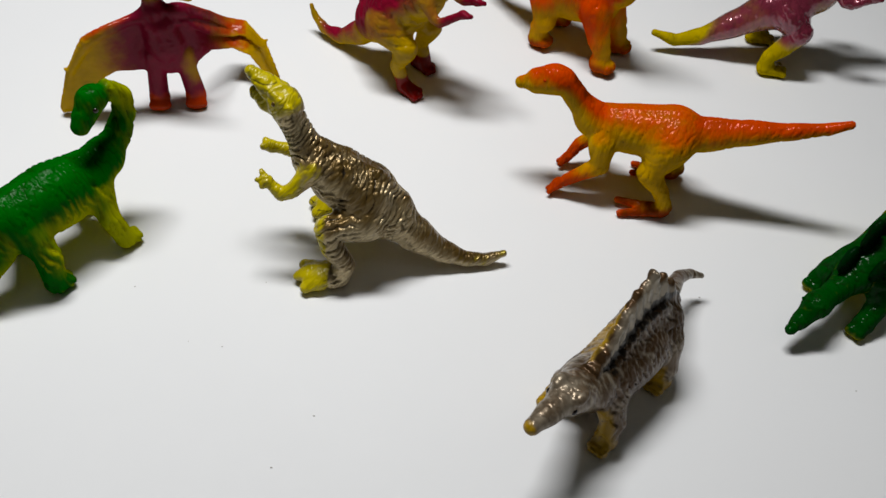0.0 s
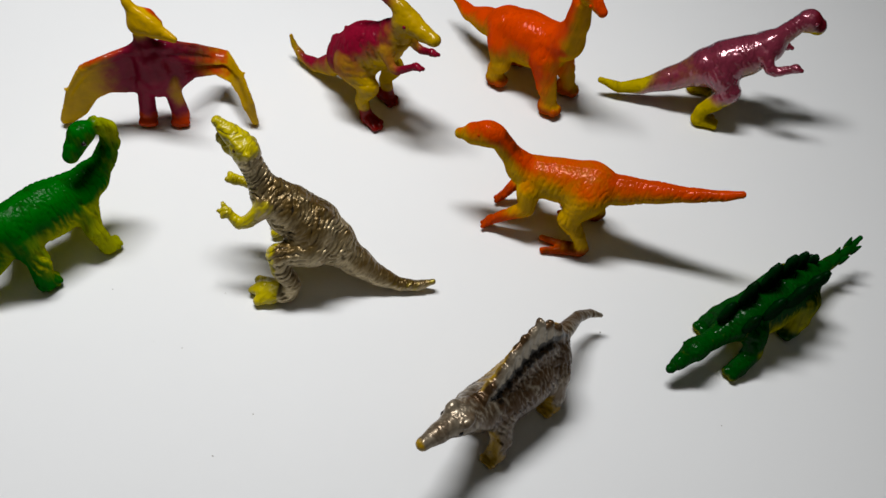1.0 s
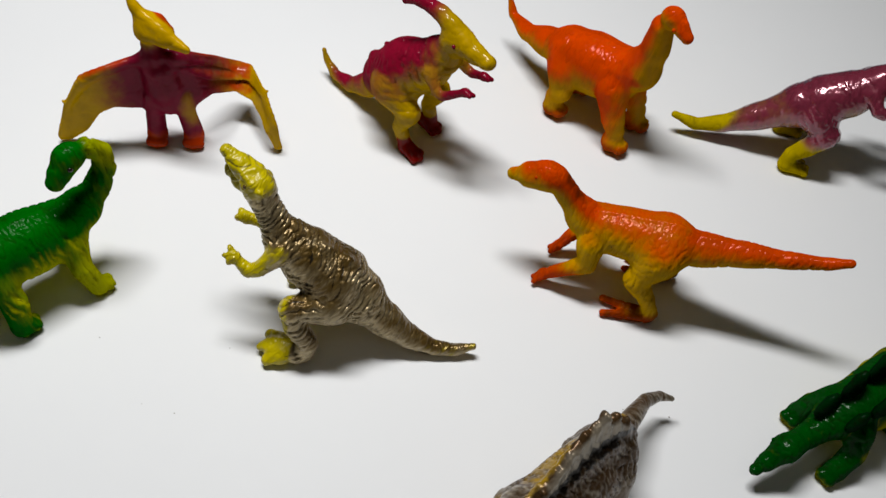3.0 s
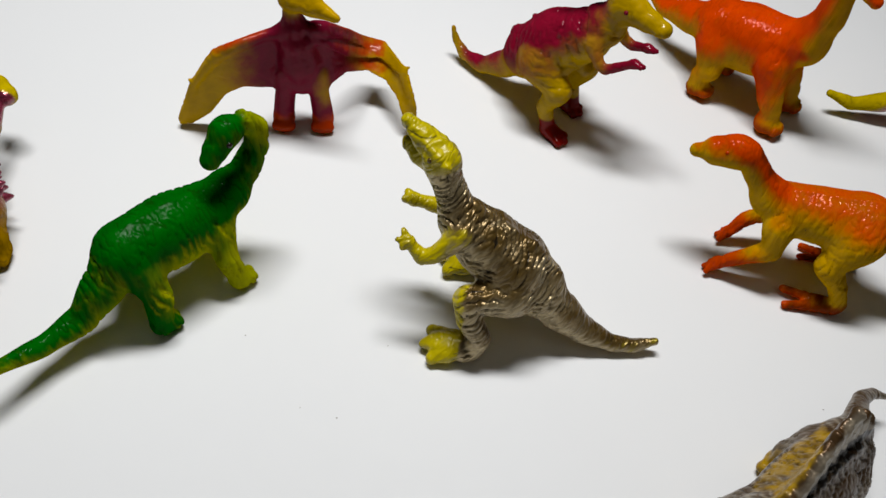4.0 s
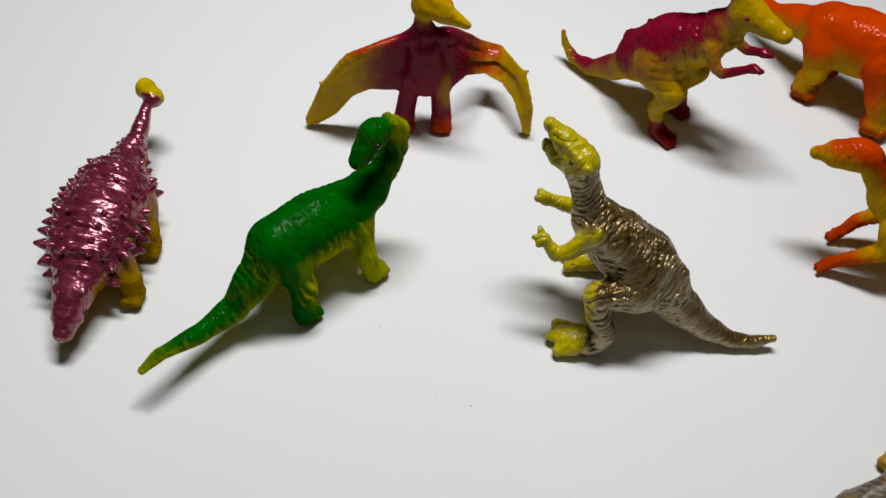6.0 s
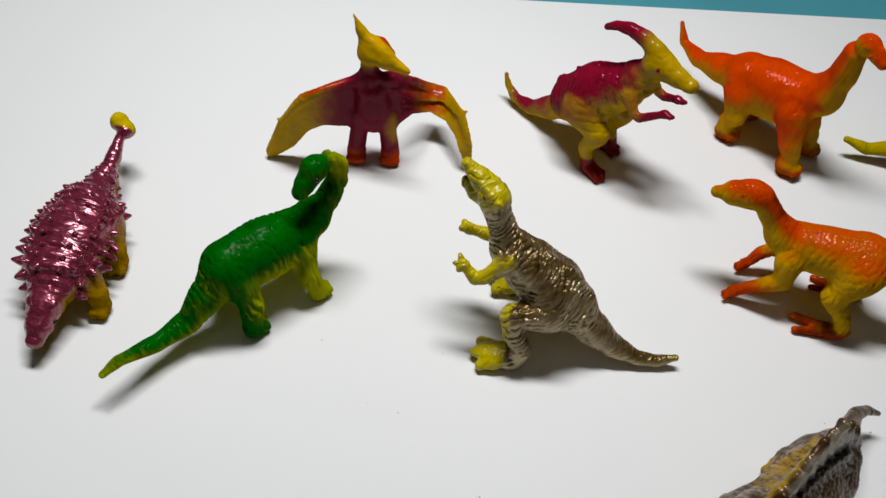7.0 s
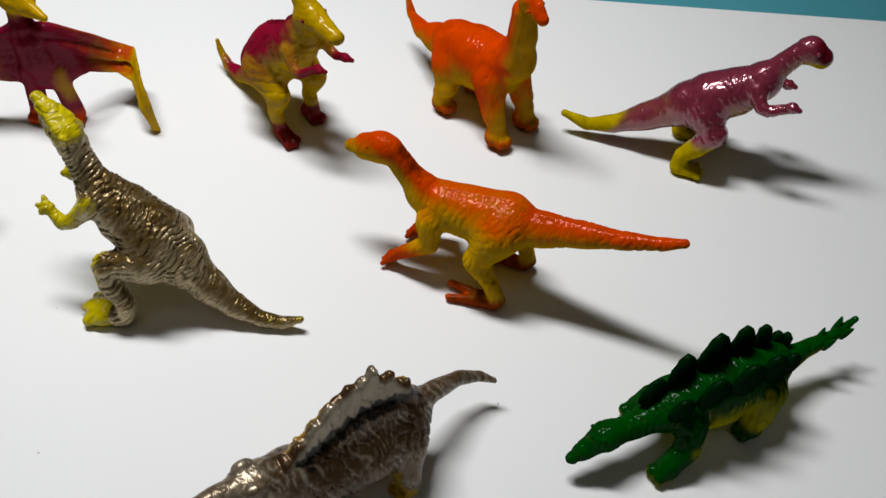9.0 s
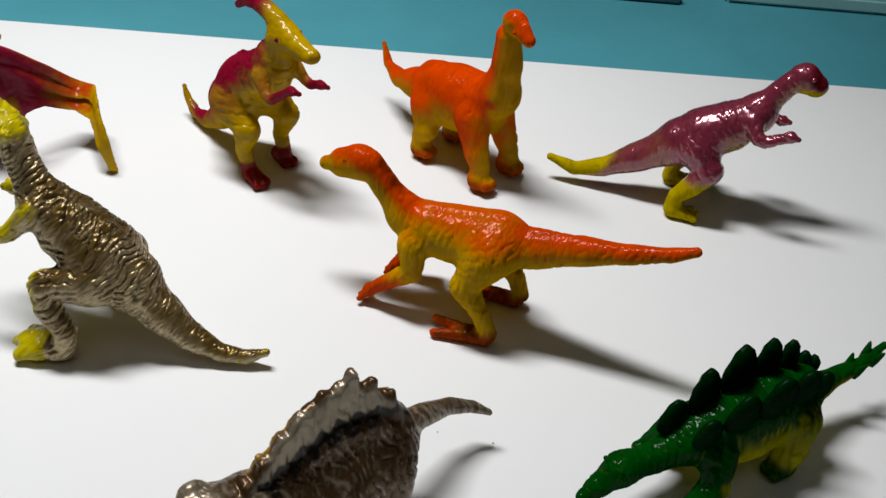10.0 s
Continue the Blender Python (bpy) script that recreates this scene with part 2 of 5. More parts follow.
class Mould:
    """Round-cone bones, blobs and sheets, melted together and meshed by surface nets."""

    def __init__(self, voxel=0.45):
        self.shapes, self.voxel = [], voxel

    def bone(self, part, points, k=1.2, wide=1.0):
        self.shapes.append(("bone", part, np.array(points, float), None, k, wide))

    def blob(self, part, centre, radii, k=1.0):
        self.shapes.append(("blob", part, np.array(centre, float), np.array(radii, float), k, 1.0))

    def cut(self, points, k=0.4):
        self.shapes.append(("cut", "", np.array(points, float), None, k, 1.0))

    def sheet(self, part, outline, axes, middle, half, k=0.8):
        """A sheet with the given outline in two axes; middle(u, v) is its place on the third, half(u, v) its half thickness."""
        self.shapes.append(("sheet", part, np.array(outline, float), (axes, middle, half), k, 1.0))

    def box(self, s):
        kind, _, a, b, k, wide = s
        pad = k + 3 * self.voxel
        if kind in ("bone", "cut"):
            r = a[:, 3].max() * max(wide, 1)
            return a[:, :3].min(0) - r - pad, a[:, :3].max(0) + r + pad
        if kind == "blob":
            return a - b - pad, a + b + pad
        (u, v), middle, half = b
        w = 3 - u - v
        lo, hi = np.zeros(3), np.zeros(3)
        lo[u], lo[v] = a.min(0) - pad
        hi[u], hi[v] = a.max(0) + pad
        m = middle(a[:, 0], a[:, 1]) + 0 * a[:, 0]
        t = np.max(half(a[:, 0], a[:, 1]) + 0 * a[:, 0]) + pad + 1.0
        lo[w], hi[w] = m.min() - t, m.max() + t
        return lo, hi

    def distance(self, s, p):
        kind, _, a, b, k, wide = s
        if kind in ("bone", "cut"):
            best = None
            for u, v in zip(a[:-1], a[1:]):
                d, q = v[:3] - u[:3], p - u[:3]
                h = np.clip((q @ d) / max(d @ d, 1e-9), 0, 1)
                e = q - h[..., None] * d
                if wide != 1.0:
                    e = e / np.array([1, wide, 1])
                g = np.sqrt((e * e).sum(-1)) - (u[3] + (v[3] - u[3]) * (h * h * (3 - 2 * h)))
                best = g if best is None else np.minimum(best, g)
            return best
        if kind == "blob":
            e = (p - a) / b
            n = np.sqrt((e * e).sum(-1))
            return (n - 1) * b.min()
        (u, v), middle, half = b
        w = 3 - u - v
        x, y = p[..., u], p[..., v]
        best = np.full(x.shape, 1e9)
        inside = np.zeros(x.shape, bool)
        for (x0, y0), (x1, y1) in zip(a, np.roll(a, -1, 0)):
            ex, ey = x1 - x0, y1 - y0
            h = np.clip(((x - x0) * ex + (y - y0) * ey) / max(ex * ex + ey * ey, 1e-9), 0, 1)
            best = np.minimum(best, (x - x0 - h * ex) ** 2 + (y - y0 - h * ey) ** 2)
            cross = (y0 > y) != (y1 > y)
            inside ^= cross & (x < ex * (y - y0) / (ey if abs(ey) > 1e-9 else 1e-9) + x0)
        d2 = np.sqrt(best) * np.where(inside, -1, 1)
        t = np.abs(p[..., w] - middle(x, y)) - half(x, y)
        a2, b2, kk = d2 + 0.4, t, 0.8
        h = np.clip(0.5 + 0.5 * (a2 - b2) / kk, 0, 1)
        return b2 + (a2 - b2) * h + kk * h * (1 - h) - 0.1

    def mesh(self, push=None):
        """Vertices, quads, normals and each quad's part."""
        boxes = [self.box(s) for s in self.shapes]
        grow = [b for b, s in zip(boxes, self.shapes) if s[0] != "cut"]
        lo = np.min([b[0] for b in grow], 0) - 1
        hi = np.max([b[1] for b in grow], 0) + 1
        vx = self.voxel
        size = np.ceil((hi - lo) / vx).astype(int) + 1
        field = np.full(size, 9.0, np.float32)
        near = np.full(size, 9.0, np.float32)
        owner = np.zeros(size, np.int16)
        axes = [lo[i] + vx * np.arange(size[i]) for i in range(3)]
        parts = []
        for s, (blo, bhi) in zip(self.shapes, boxes):
            i0 = np.clip(np.floor((blo - lo) / vx).astype(int), 0, size - 1)
            i1 = np.clip(np.ceil((bhi - lo) / vx).astype(int) + 1, 1, size)
            cell = tuple(slice(i0[i], i1[i]) for i in range(3))
            p = np.stack(np.meshgrid(*[axes[i][cell[i]] for i in range(3)], indexing="ij"), -1)
            d = self.distance(s, p)
            old, k = field[cell], s[4]
            if s[0] == "cut":
                h = np.clip(0.5 - 0.5 * (old + d) / k, 0, 1)
                field[cell] = old + (-d - old) * h + k * h * (1 - h)
                continue
            if s[1] not in parts:
                parts.append(s[1])
            h = np.clip(0.5 + 0.5 * (d - old) / k, 0, 1)
            field[cell] = d + (old - d) * h - k * h * (1 - h)
            closer = d < near[cell]
            near[cell] = np.where(closer, d, near[cell])
            owner[cell] = np.where(closer, parts.index(s[1]), owner[cell])
        inside = field < 0
        n = size - 1
        total, count = np.zeros((*n, 3)), np.zeros(n)
        corner = lambda g, o: g[o[0]:o[0] + n[0], o[1]:o[1] + n[1], o[2]:o[2] + n[2]]
        cube = [(i, j, k) for i in (0, 1) for j in (0, 1) for k in (0, 1)]
        for o in cube:
            for ax in range(3):
                if o[ax]:
                    continue
                e = tuple(o[i] + (i == ax) for i in range(3))
                fa, fb = corner(field, o), corner(field, e)
                c = (fa < 0) != (fb < 0)
                t = np.where(c, fa / np.where(c, fa - fb, 1), 0)
                count += c
                for i in range(3):
                    total[..., i] += np.where(c, o[i] + (t if i == ax else 0), 0)
        active = count > 0
        index = np.full(n, -1)
        index[active] = np.arange(active.sum())
        where = np.argwhere(active)
        verts = lo + vx * (where + total[active] / count[active][:, None])
        label = owner[:-1, :-1, :-1][active]
        quads = []
        for ax in range(3):
            o1, o2 = (ax + 1) % 3, (ax + 2) % 3
            a = [slice(1, -1)] * 3
            b = [slice(1, -1)] * 3
            a[ax], b[ax] = slice(0, -1), slice(1, None)
            sa, sb = inside[tuple(a)], inside[tuple(b)]
            hit = np.argwhere(sa != sb)
            flip = sa[tuple(hit.T)]
            g = hit.copy()
            g[:, o1] += 1
            g[:, o2] += 1
            ring = []
            for d1, d2 in ((0, 0), (-1, 0), (-1, -1), (0, -1)):
                q = g.copy()
                q[:, o1] += d1
                q[:, o2] += d2
                ring.append(index[tuple(q.T)])
            f = np.stack(ring, 1)
            quads.append(np.where(flip[:, None], f, f[:, ::-1]))
        quads = np.concatenate(quads)
        quads = quads[(quads >= 0).all(1)]
        normals = self.normals(verts, quads)
        if push is not None:
            verts = verts + normals * push(verts, normals, label, parts)[:, None]
            normals = self.normals(verts, quads)
        return verts, quads, normals, label, parts

    @staticmethod
    def normals(verts, quads):
        c = np.cross(verts[quads[:, 2]] - verts[quads[:, 0]], verts[quads[:, 3]] - verts[quads[:, 1]])
        out = np.zeros_like(verts)
        for i in range(4):
            np.add.at(out, quads[:, i], c)
        return out / np.maximum(np.linalg.norm(out, axis=1), 1e-12)[:, None]


def part(name, bm, material, parent, label=""):
    """Links a bmesh as one mesh object under a thing or a part."""
    mesh = bpy.data.meshes.new(name)
    bm.to_mesh(mesh)
    bm.free()
    mesh.shade_smooth()
    mesh.materials.append(material)
    ob = new(name, mesh)
    ob.parent = parent
    return tagged(ob, label)


MM = 0.001


def toy(name, mould, material, place, label, coat, accent=None, push=None, labels=None, wash=None, warp=None, streaks=None):
    """Meshes the mould, splits it into its parts and stands it on the table. place: x, y in mm and heading in degrees."""
    root = new(name)
    root.empty_display_size = 0.01
    root.matrix_world = pose(place[0] * MM, place[1] * MM, 0, 0, 0, place[2])
    tagged(root, label, "toy dinosaur", "toy dinosaurs on the table")
    verts, quads, normals, owner, parts = mould.mesh(push)
    if warp:
        verts = warp(verts)
        normals = mould.normals(verts, quads)
    verts[:, 2] -= verts[:, 2].min()
    names = np.array(parts)[owner]
    cover = np.clip(coat(verts, normals, names), -1, 2)
    mark = np.clip(accent(verts, normals, names), -1, 2) if accent else np.zeros(len(verts))
    dark = np.clip(wash(verts, normals, names), -1, 2) if wash else np.zeros(len(verts))
    # the spray fades softly from one part to the next
    ring = np.concatenate([quads[:, (0, 1)], quads[:, (1, 2)], quads[:, (2, 3)], quads[:, (3, 0)]])
    degree = np.bincount(ring.ravel(), minlength=len(verts)).astype(float)
    for _ in range(14):
        for field in (cover, mark):
            total = np.bincount(ring[:, 0], field[ring[:, 1]], len(verts)) + np.bincount(ring[:, 1], field[ring[:, 0]], len(verts))
            field[:] = 0.4 * field + 0.6 * total / degree
    if streaks:
        cover = cover - streaks(verts, normals, names)
    owner_of = np.sort(owner[quads], axis=1)[:, 1]
    made = {}
    for i, key in enumerate(parts):
        faces = quads[owner_of == i]
        if len(faces) < 4:
            continue
        used, flat = np.unique(faces, return_inverse=True)
        plain = key.split("/")[0]
        mesh = bpy.data.meshes.new(plain)
        mesh.from_pydata((verts[used] * MM).tolist(), [], flat.reshape(-1, 4).tolist())
        for attribute, values in (("coat", cover), ("accent", mark), ("wash", dark)):
            mesh.attributes.new(attribute, "FLOAT", "POINT").data.foreach_set("value", values[used].astype(np.float32))
        mesh.shade_smooth()
        mesh.normals_split_custom_set_from_vertices(normals[used].tolist())
        mesh.materials.append(material)
        ob = new(plain, mesh)
        ob.parent = root
        if labels and key in labels:
            tagged(ob, labels[key])
        made[key] = ob
    return root, made, (verts, normals, names)


def eye(parent, x, y, z, r=0.55, paint=None):
    bm = bmesh.new()
    bmesh.ops.create_uvsphere(bm, u_segments=12, v_segments=8, radius=r * MM, matrix=Matrix.Translation(Vector((x, y, z)) * MM))
    layer = bm.verts.layers.float.new("coat")
    for v in bm.verts:
        v[layer] = 1.0
    return part("eye", bm, paint or M_EYE, parent, "" if paint else "small dark painted eye")


def foot(m, key, heel, toes, r=1.2, tip=0.7):
    """A foot: a pad at the heel and a toe to each given end."""
    for end in toes:
        m.bone(key, [(*heel, r), (*end, tip)], 0.6)


def is_part(names, *stems):
    """Which of the names begin with one of the stems."""
    kinds, back = np.unique(names, return_inverse=True)
    return np.array([any(str(k).startswith(stem) for stem in stems) for k in kinds])[back]


# ---- the room ----
def slab(name, corners, z0, z1, material, label, kind="structure", category=""):
    """A block with the given outline between two heights."""
    bm = bmesh.new()
    low = [bm.verts.new((x, y, z0)) for x, y in corners]
    high = [bm.verts.new((x, y, z1)) for x, y in corners]
    n = len(corners)
    bm.faces.new(list(reversed(low)))
    bm.faces.new(high)
    for i in range(n):
        bm.faces.new((low[i], low[(i + 1) % n], high[(i + 1) % n], high[i]))
    bmesh.ops.recalc_face_normals(bm, faces=bm.faces)
    bmesh.ops.bevel(bm, geom=bm.edges[:], offset=min(0.0012, (z1 - z0) * 0.2), segments=2, affect="EDGES")
    mesh = bpy.data.meshes.new(name)
    bm.to_mesh(mesh)
    bm.free()
    mesh.materials.append(material)
    return tagged(new(name, mesh), label, category, kind=kind)


# the table's far edge runs at a slant to the camera's first view
EDGE = pose(0.0212, 0.2470, 0, 0, 0, 12.2)


def on_edge(u, v):
    p = EDGE @ Vector((u, v, 0))
    return (p.x, p.y)


def rect(u0, u1, v0, v1):
    return [on_edge(u0, v0), on_edge(u1, v0), on_edge(u1, v1), on_edge(u0, v1)]


slab("tabletop", rect(-0.75, 0.75, -0.70, 0.40), -0.035, -0.004, M_TEAL, "teal painted table top under the white board")
board = slab("white_board", rect(-0.45, 0.50, -0.50, 0.0), -0.0038, 0.0, M_TABLE, "smooth matt white board lying on teal table", "", "board")
for u in (-0.70, 0.70):
    for v in (-0.65, 0.35):
        slab("table_leg", rect(u - 0.02, u + 0.02, v - 0.02, v + 0.02), -0.75, -0.036, M_TEALDARK, "square dark teal table leg on floor")
slab("trim_rail", rect(0.125, 0.75, 0.066, 0.078), -0.0038, 0.002, M_MINT, "pale mint rail along the teal table")
slab("trim_strip", rect(0.02, 0.107, 0.060, 0.068), -0.0038, 0.0, M_TEALDARK, "dark teal strip set on teal table")
slab("floor", rect(-2.0, 2.0, -2.2, 0.90), -0.80, -0.75, M_FLOOR, "grey tiled floor under the table")
slab("wall_back", rect(-2.0, 2.0, 0.90, 1.00), -0.80, 1.75, M_WALL, "plain off-white painted wall")
slab("wall_front", rect(-2.0, 2.0, -2.30, -2.20), -0.80, 1.75, M_WALL, "plain off-white painted wall")
slab("wall_left", rect(-2.1, -2.0, -2.3, 1.00), -0.80, 1.75, M_WALL, "plain off-white painted wall")
slab("wall_right", rect(2.0, 2.1, -2.3, 1.00), -0.80, 1.75, M_WALL, "plain off-white painted wall")
slab("ceiling", rect(-2.1, 2.1, -2.3, 1.00), 1.75, 1.85, M_WALL, "plain off-white ceiling")
# Unseen glowing panel, added as weak warm fill to lift the shadows.
fill_glow = Nodes("dim_fill_glow")
fill_glow.bsdf.inputs["Emission Color"].default_value = (1.0, 0.96, 0.84, 1)
fill_glow.bsdf.inputs["Emission Strength"].default_value = 0.36
slab("fill_panel", rect(-0.6, 0.6, -0.9, -0.3), 1.70, 1.7495, fill_glow.mat, "unseen dim fill panel added below ceiling", "", "lamp")


# ---- the toys ----
def orange_theropod():
    m = Mould(0.36)
    m.bone("tail", [(-1, 1, 18.2, 5.2), (-7, 1, 19.2, 3.8), (-15, 1, 21.6, 2.8), (-23, 1, 23.8, 1.9), (-30, 1, 26.2, 1.35), (-34, 1, 28.4, 0.9)], 1.5)
    m.bone("body", [(-1, 1, 18.6, 5.5), (6, 1, 17.5, 5.4), (12.5, 1, 17.0, 4.9), (16.8, 1, 18.4, 3.3)], 1.5, 1.05)
    m.bone("neck", [(16.0, 1, 18.0, 3.7), (20.8, 1, 23.0, 2.6), (24.0, 1, 27.0, 2.4)], 1.5)
    m.blob("head", (26.2, 1, 27.2), (3.4, 2.7, 3.1), 1.0)
    m.bone("head", [(26, 1, 26.6, 2.9), (29.6, 1, 25.8, 2.75), (32.9, 1, 24.7, 1.35)], 1.2)
    m.cut([(34.5, -1.5, 24.9, 0.12), (29.0, -1.8, 25.2, 0.12)], 0.3)
    m.cut([(34.5, 3.5, 24.9, 0.12), (29.0, 3.8, 25.2, 0.12)], 0.3)
    for s, hand in ((1, (20.6, 7, 3.2)), (-1, (19.0, -2.2, 3.2))):
        y = 1 + 4.0 * s
        key = "arm/" + str(s)
        m.bone(key, [(13.5, y, 15.2, 3.0), (12.8, y + 1.4 * s, 10.2, 2.1), (17.2, (y + 1.6 * s + hand[1]) / 2, 6.4, 1.5), (*hand, 1.2)], 1.2)
        foot(m, key, hand, [(hand[0] + 1.6, hand[1] + 1.5, 1.4), (hand[0] + 2.0, hand[1] - 0.1, 1.0), (hand[0] + 0.9, hand[1] - 1.6, 1.2)], 1.0, 0.6)
    m.bone("leg/1", [(-0.5, 4.8, 17.5, 4.4), (2.4, 7.4, 11.6, 2.7), (-1.2, 8.2, 7.4, 1.8), (-3.6, 8.0, 2.6, 1.6)], 2.0)
    foot(m, "leg/1", (-3.0, 8.0, 1.6), [(6.2, 10.6, 1.1), (6.9, 7.2, 1.6)], 1.5, 0.8)
    m.bone("leg/-1", [(-0.5, -2.6, 17.0, 4.2), (1.4, -5.0, 11.0, 2.6), (-4.4, -4.8, 7.2, 1.8), (-6.2, -4.4, 3.2, 1.6)], 2.0)
    foot(m, "leg/-1", (-5.4, -4.4, 1.6), [(3.5, -5.8, 1.0), (3.8, -2.6, 1.2)], 1.4, 0.75)

    def coat(p, n, names):
        c = np.minimum(0.0 + 0.62 * n[:, 2] + 0.045 * (p[:, 2] - 17), 0.70)
        c = np.where(is_part(names, "tail"), 0.36 + 0.6 * n[:, 2] + 0.2 * ramp01(-p[:, 0], 16, 26), c)
        low = ramp01(-p[:, 2], -15, -10)
        c = np.where(is_part(names, "leg"), c * (1 - low) + low * (0.02 + 0.8 * ramp01(-p[:, 2], -4.0, -1.6)), c)
        c = np.where(is_part(names, "arm"), c * (1 - low) + low * (0.25 + 0.65 * ramp01(-p[:, 2], -10, -6)), c)
        c = np.where(is_part(names, "head", "neck"), 0.30 + 0.75 * n[:, 2] + 0.05 * (p[:, 2] - 25) - 0.45 * n[:, 0] - 0.6 * is_part(names, "head") * ramp01(-n[:, 2], 0.0, 0.6), c)
        return c
    accent = lambda p, n, names: np.where(is_part(names, "leg"), 0.62 * ramp01(-p[:, 2], -7, -3) * ramp01(-n[:, 0] + n[:, 2] * 0.3, -0.9, 0.3), 0.0) + 0.75 * is_part(names, "neck") * ramp01(-n[:, 0], 0.2, 0.9)
    def crest(p, n, label, parts):
        head = np.array([k in ("head", "neck") for k in parts])[label]
        leg = np.array([k.startswith("leg") for k in parts])[label]
        fold = 0.26 * creases(p, (1, 0, 0.25), 1.5, 5, 0.4, 0.9, 0.46) * ramp01(-np.abs(n[:, 2]), -0.97, -0.7)
        fold += np.where(leg, 0.16, 0.0) * creases(p, (0.3, 0, 1), 1.6, 9, 0.35, 0.8, 0.45)
        spine = np.exp(-((p[:, 1] - 1) / 0.55) ** 2) * ramp01(n[:, 2], 0.5, 0.9) * ramp01(-p[:, 0], -15, -12) * ramp01(p[:, 0], -20, -8)
        return np.where(head, 0.25, 1.0) * (0.05 * (ridges(p, (0.15, 0.2, 0.2), 2) - 0.6) - fold) + 0.40 * spine

    # Near-black lines in the flank creases.
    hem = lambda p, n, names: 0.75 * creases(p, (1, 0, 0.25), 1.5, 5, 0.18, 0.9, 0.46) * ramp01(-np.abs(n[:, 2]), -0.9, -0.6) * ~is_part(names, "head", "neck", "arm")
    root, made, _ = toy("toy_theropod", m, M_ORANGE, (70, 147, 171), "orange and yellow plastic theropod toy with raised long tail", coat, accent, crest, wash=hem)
    eye(made["head"], 28.2, 3.2, 28.0, 0.45, M_ORANGE)
    eye(made["head"], 28.2, -1.2, 28.0, 0.45, M_ORANGE)


def taupe_theropod():
    m = Mould(0.27)
    m.bone("tail", [(-6.2, 1.8, 12.8, 5.0), (-11.8, 2.6, 8.0, 3.6), (-17.2, 3.2, 4.2, 2.5), (-23.0, 3.3, 2.2, 1.65), (-27.2, 2.6, 1.8, 1.35), (-30.8, 1.6, 3.2, 0.75)], 1.5)
    m.bone("body", [(-6.2, 1.8, 13.0, 5.3), (-1.8, 1.4, 16.8, 6.6), (3.2, 0.9, 20.6, 5.8), (7.4, 0.5, 24.0, 4.5)], 1.5)
    m.bone("neck", [(8.4, 0.3, 24.6, 3.6), (10.6, -0.6, 29.4, 2.75), (12.2, -1.4, 33.0, 2.75)], 0.9)
    m.blob("head", (13.0, -1.8, 35.0), (3.1, 2.8, 3.1), 1.0)
    m.bone("head", [(13.0, -2.0, 35.6, 2.4), (16.4, -3.4, 37.6, 2.1), (19.0, -4.5, 39.2, 1.4)], 1.0)
    m.bone("head", [(13.0, -2.0, 33.6, 2.5), (16.6, -3.3, 33.9, 2.0), (18.6, -4.1, 34.9, 1.45)], 0.5)
    m.cut([(21.0, -5.2, 37.2, 0.65), (15.2, -2.9, 35.6, 0.3)], 0.3)
    for s in (1, -1):
        m.bone("head", [(13.4, -2.2 + 2.2 * s, 37.0, 0.75), (15.8, -3.2 + 1.6 * s, 38.2, 0.6)], 0.5)
        m.blob("head", (11.9, -1.6 + 2.4 * s, 36.2), (0.9, 0.8, 0.9), 0.5)
    m.bone("arm/1", [(7.4, 4.0, 24.8, 2.2), (11.2, 6.2, 21.0, 1.5), (13.2, 6.5, 20.0, 1.35), (15.8, 5.8, 22.4, 0.95)], 1.0)
    foot(m, "arm/1", (15.9, 5.8, 22.5), [(17.0, 4.8, 24.0), (17.6, 6.2, 23.0), (16.6, 7.0, 22.2)], 0.95, 0.55)
    m.bone("arm/-1", [(8.8, -2.8, 23.4, 1.9), (12.4, -4.4, 20.8, 1.5), (16.8, -3.8, 22.0, 1.1)], 1.0)
    foot(m, "arm/-1", (17.0, -3.8, 21.9), [(18.2, -4.6, 22.6), (18.4, -3.2, 22.2)], 1.1, 0.7)
    for s in (1, -1):
        y = 0.5 + s if s > 0 else 1.6
        m.bone("leg/" + str(s), [(-3.0, y + 4.2 * s, 14.4, 4.2), (4.2, y + 7.6 * s, 14.4, 2.7), (3.4, y + 9.0 * s, 11.0, 2.3), (0.8, y + 9.6 * s, 6.4, 2.0), (1.6, y + 9.6 * s, 3.2, 2.1)], 1.0)
        foot(m, "leg/" + str(s), (2.2, y + 9.6 * s, 2.4), [(10.4, y + 10.2 * s, 1.6), (9.4, y + 7.0 * s, 1.6), (8.4, y + 12.8 * s, 1.5)], 2.1, 1.15)
        m.blob("leg/" + str(s), (6.0, y + 9.8 * s, 3.0), (3.6, 3.2, 1.8), 1.2)

    def coat(p, n, names):
        return 0.22 + 0.75 * n[:, 2] + 0.6 * (value_noise(p * 0.25, 8) - 0.5) + 0.12 * is_part(names, "tail") * ramp01(-p[:, 0], 15, 24)

    def accent(p, n, names):
        a = np.where(is_part(names, "head"), 0.72 + 0.25 * (p[:, 0] - 13) / 5, 0.0)
        a = np.where(is_part(names, "neck"), 0.30 * ramp01(p[:, 0], 9, 13) + 0.3 * ramp01(n[:, 0], 0.2, 0.9), a)
        a = np.where(is_part(names, "tail"), 0.36 * ramp01(-p[:, 0], 12, 26), a)
        a = np.where(is_part(names, "arm"), 0.70 + 0.1 * n[:, 2] - 0.35 * ramp01(-p[:, 0], -11, -8), a)
        a = np.where(is_part(names, "leg"), ramp01(p[:, 0], 2.6, 5.0) * ramp01(n[:, 0] + ramp01(-p[:, 2], -6, -4.4), -0.1, 0.5) * 0.85, a)
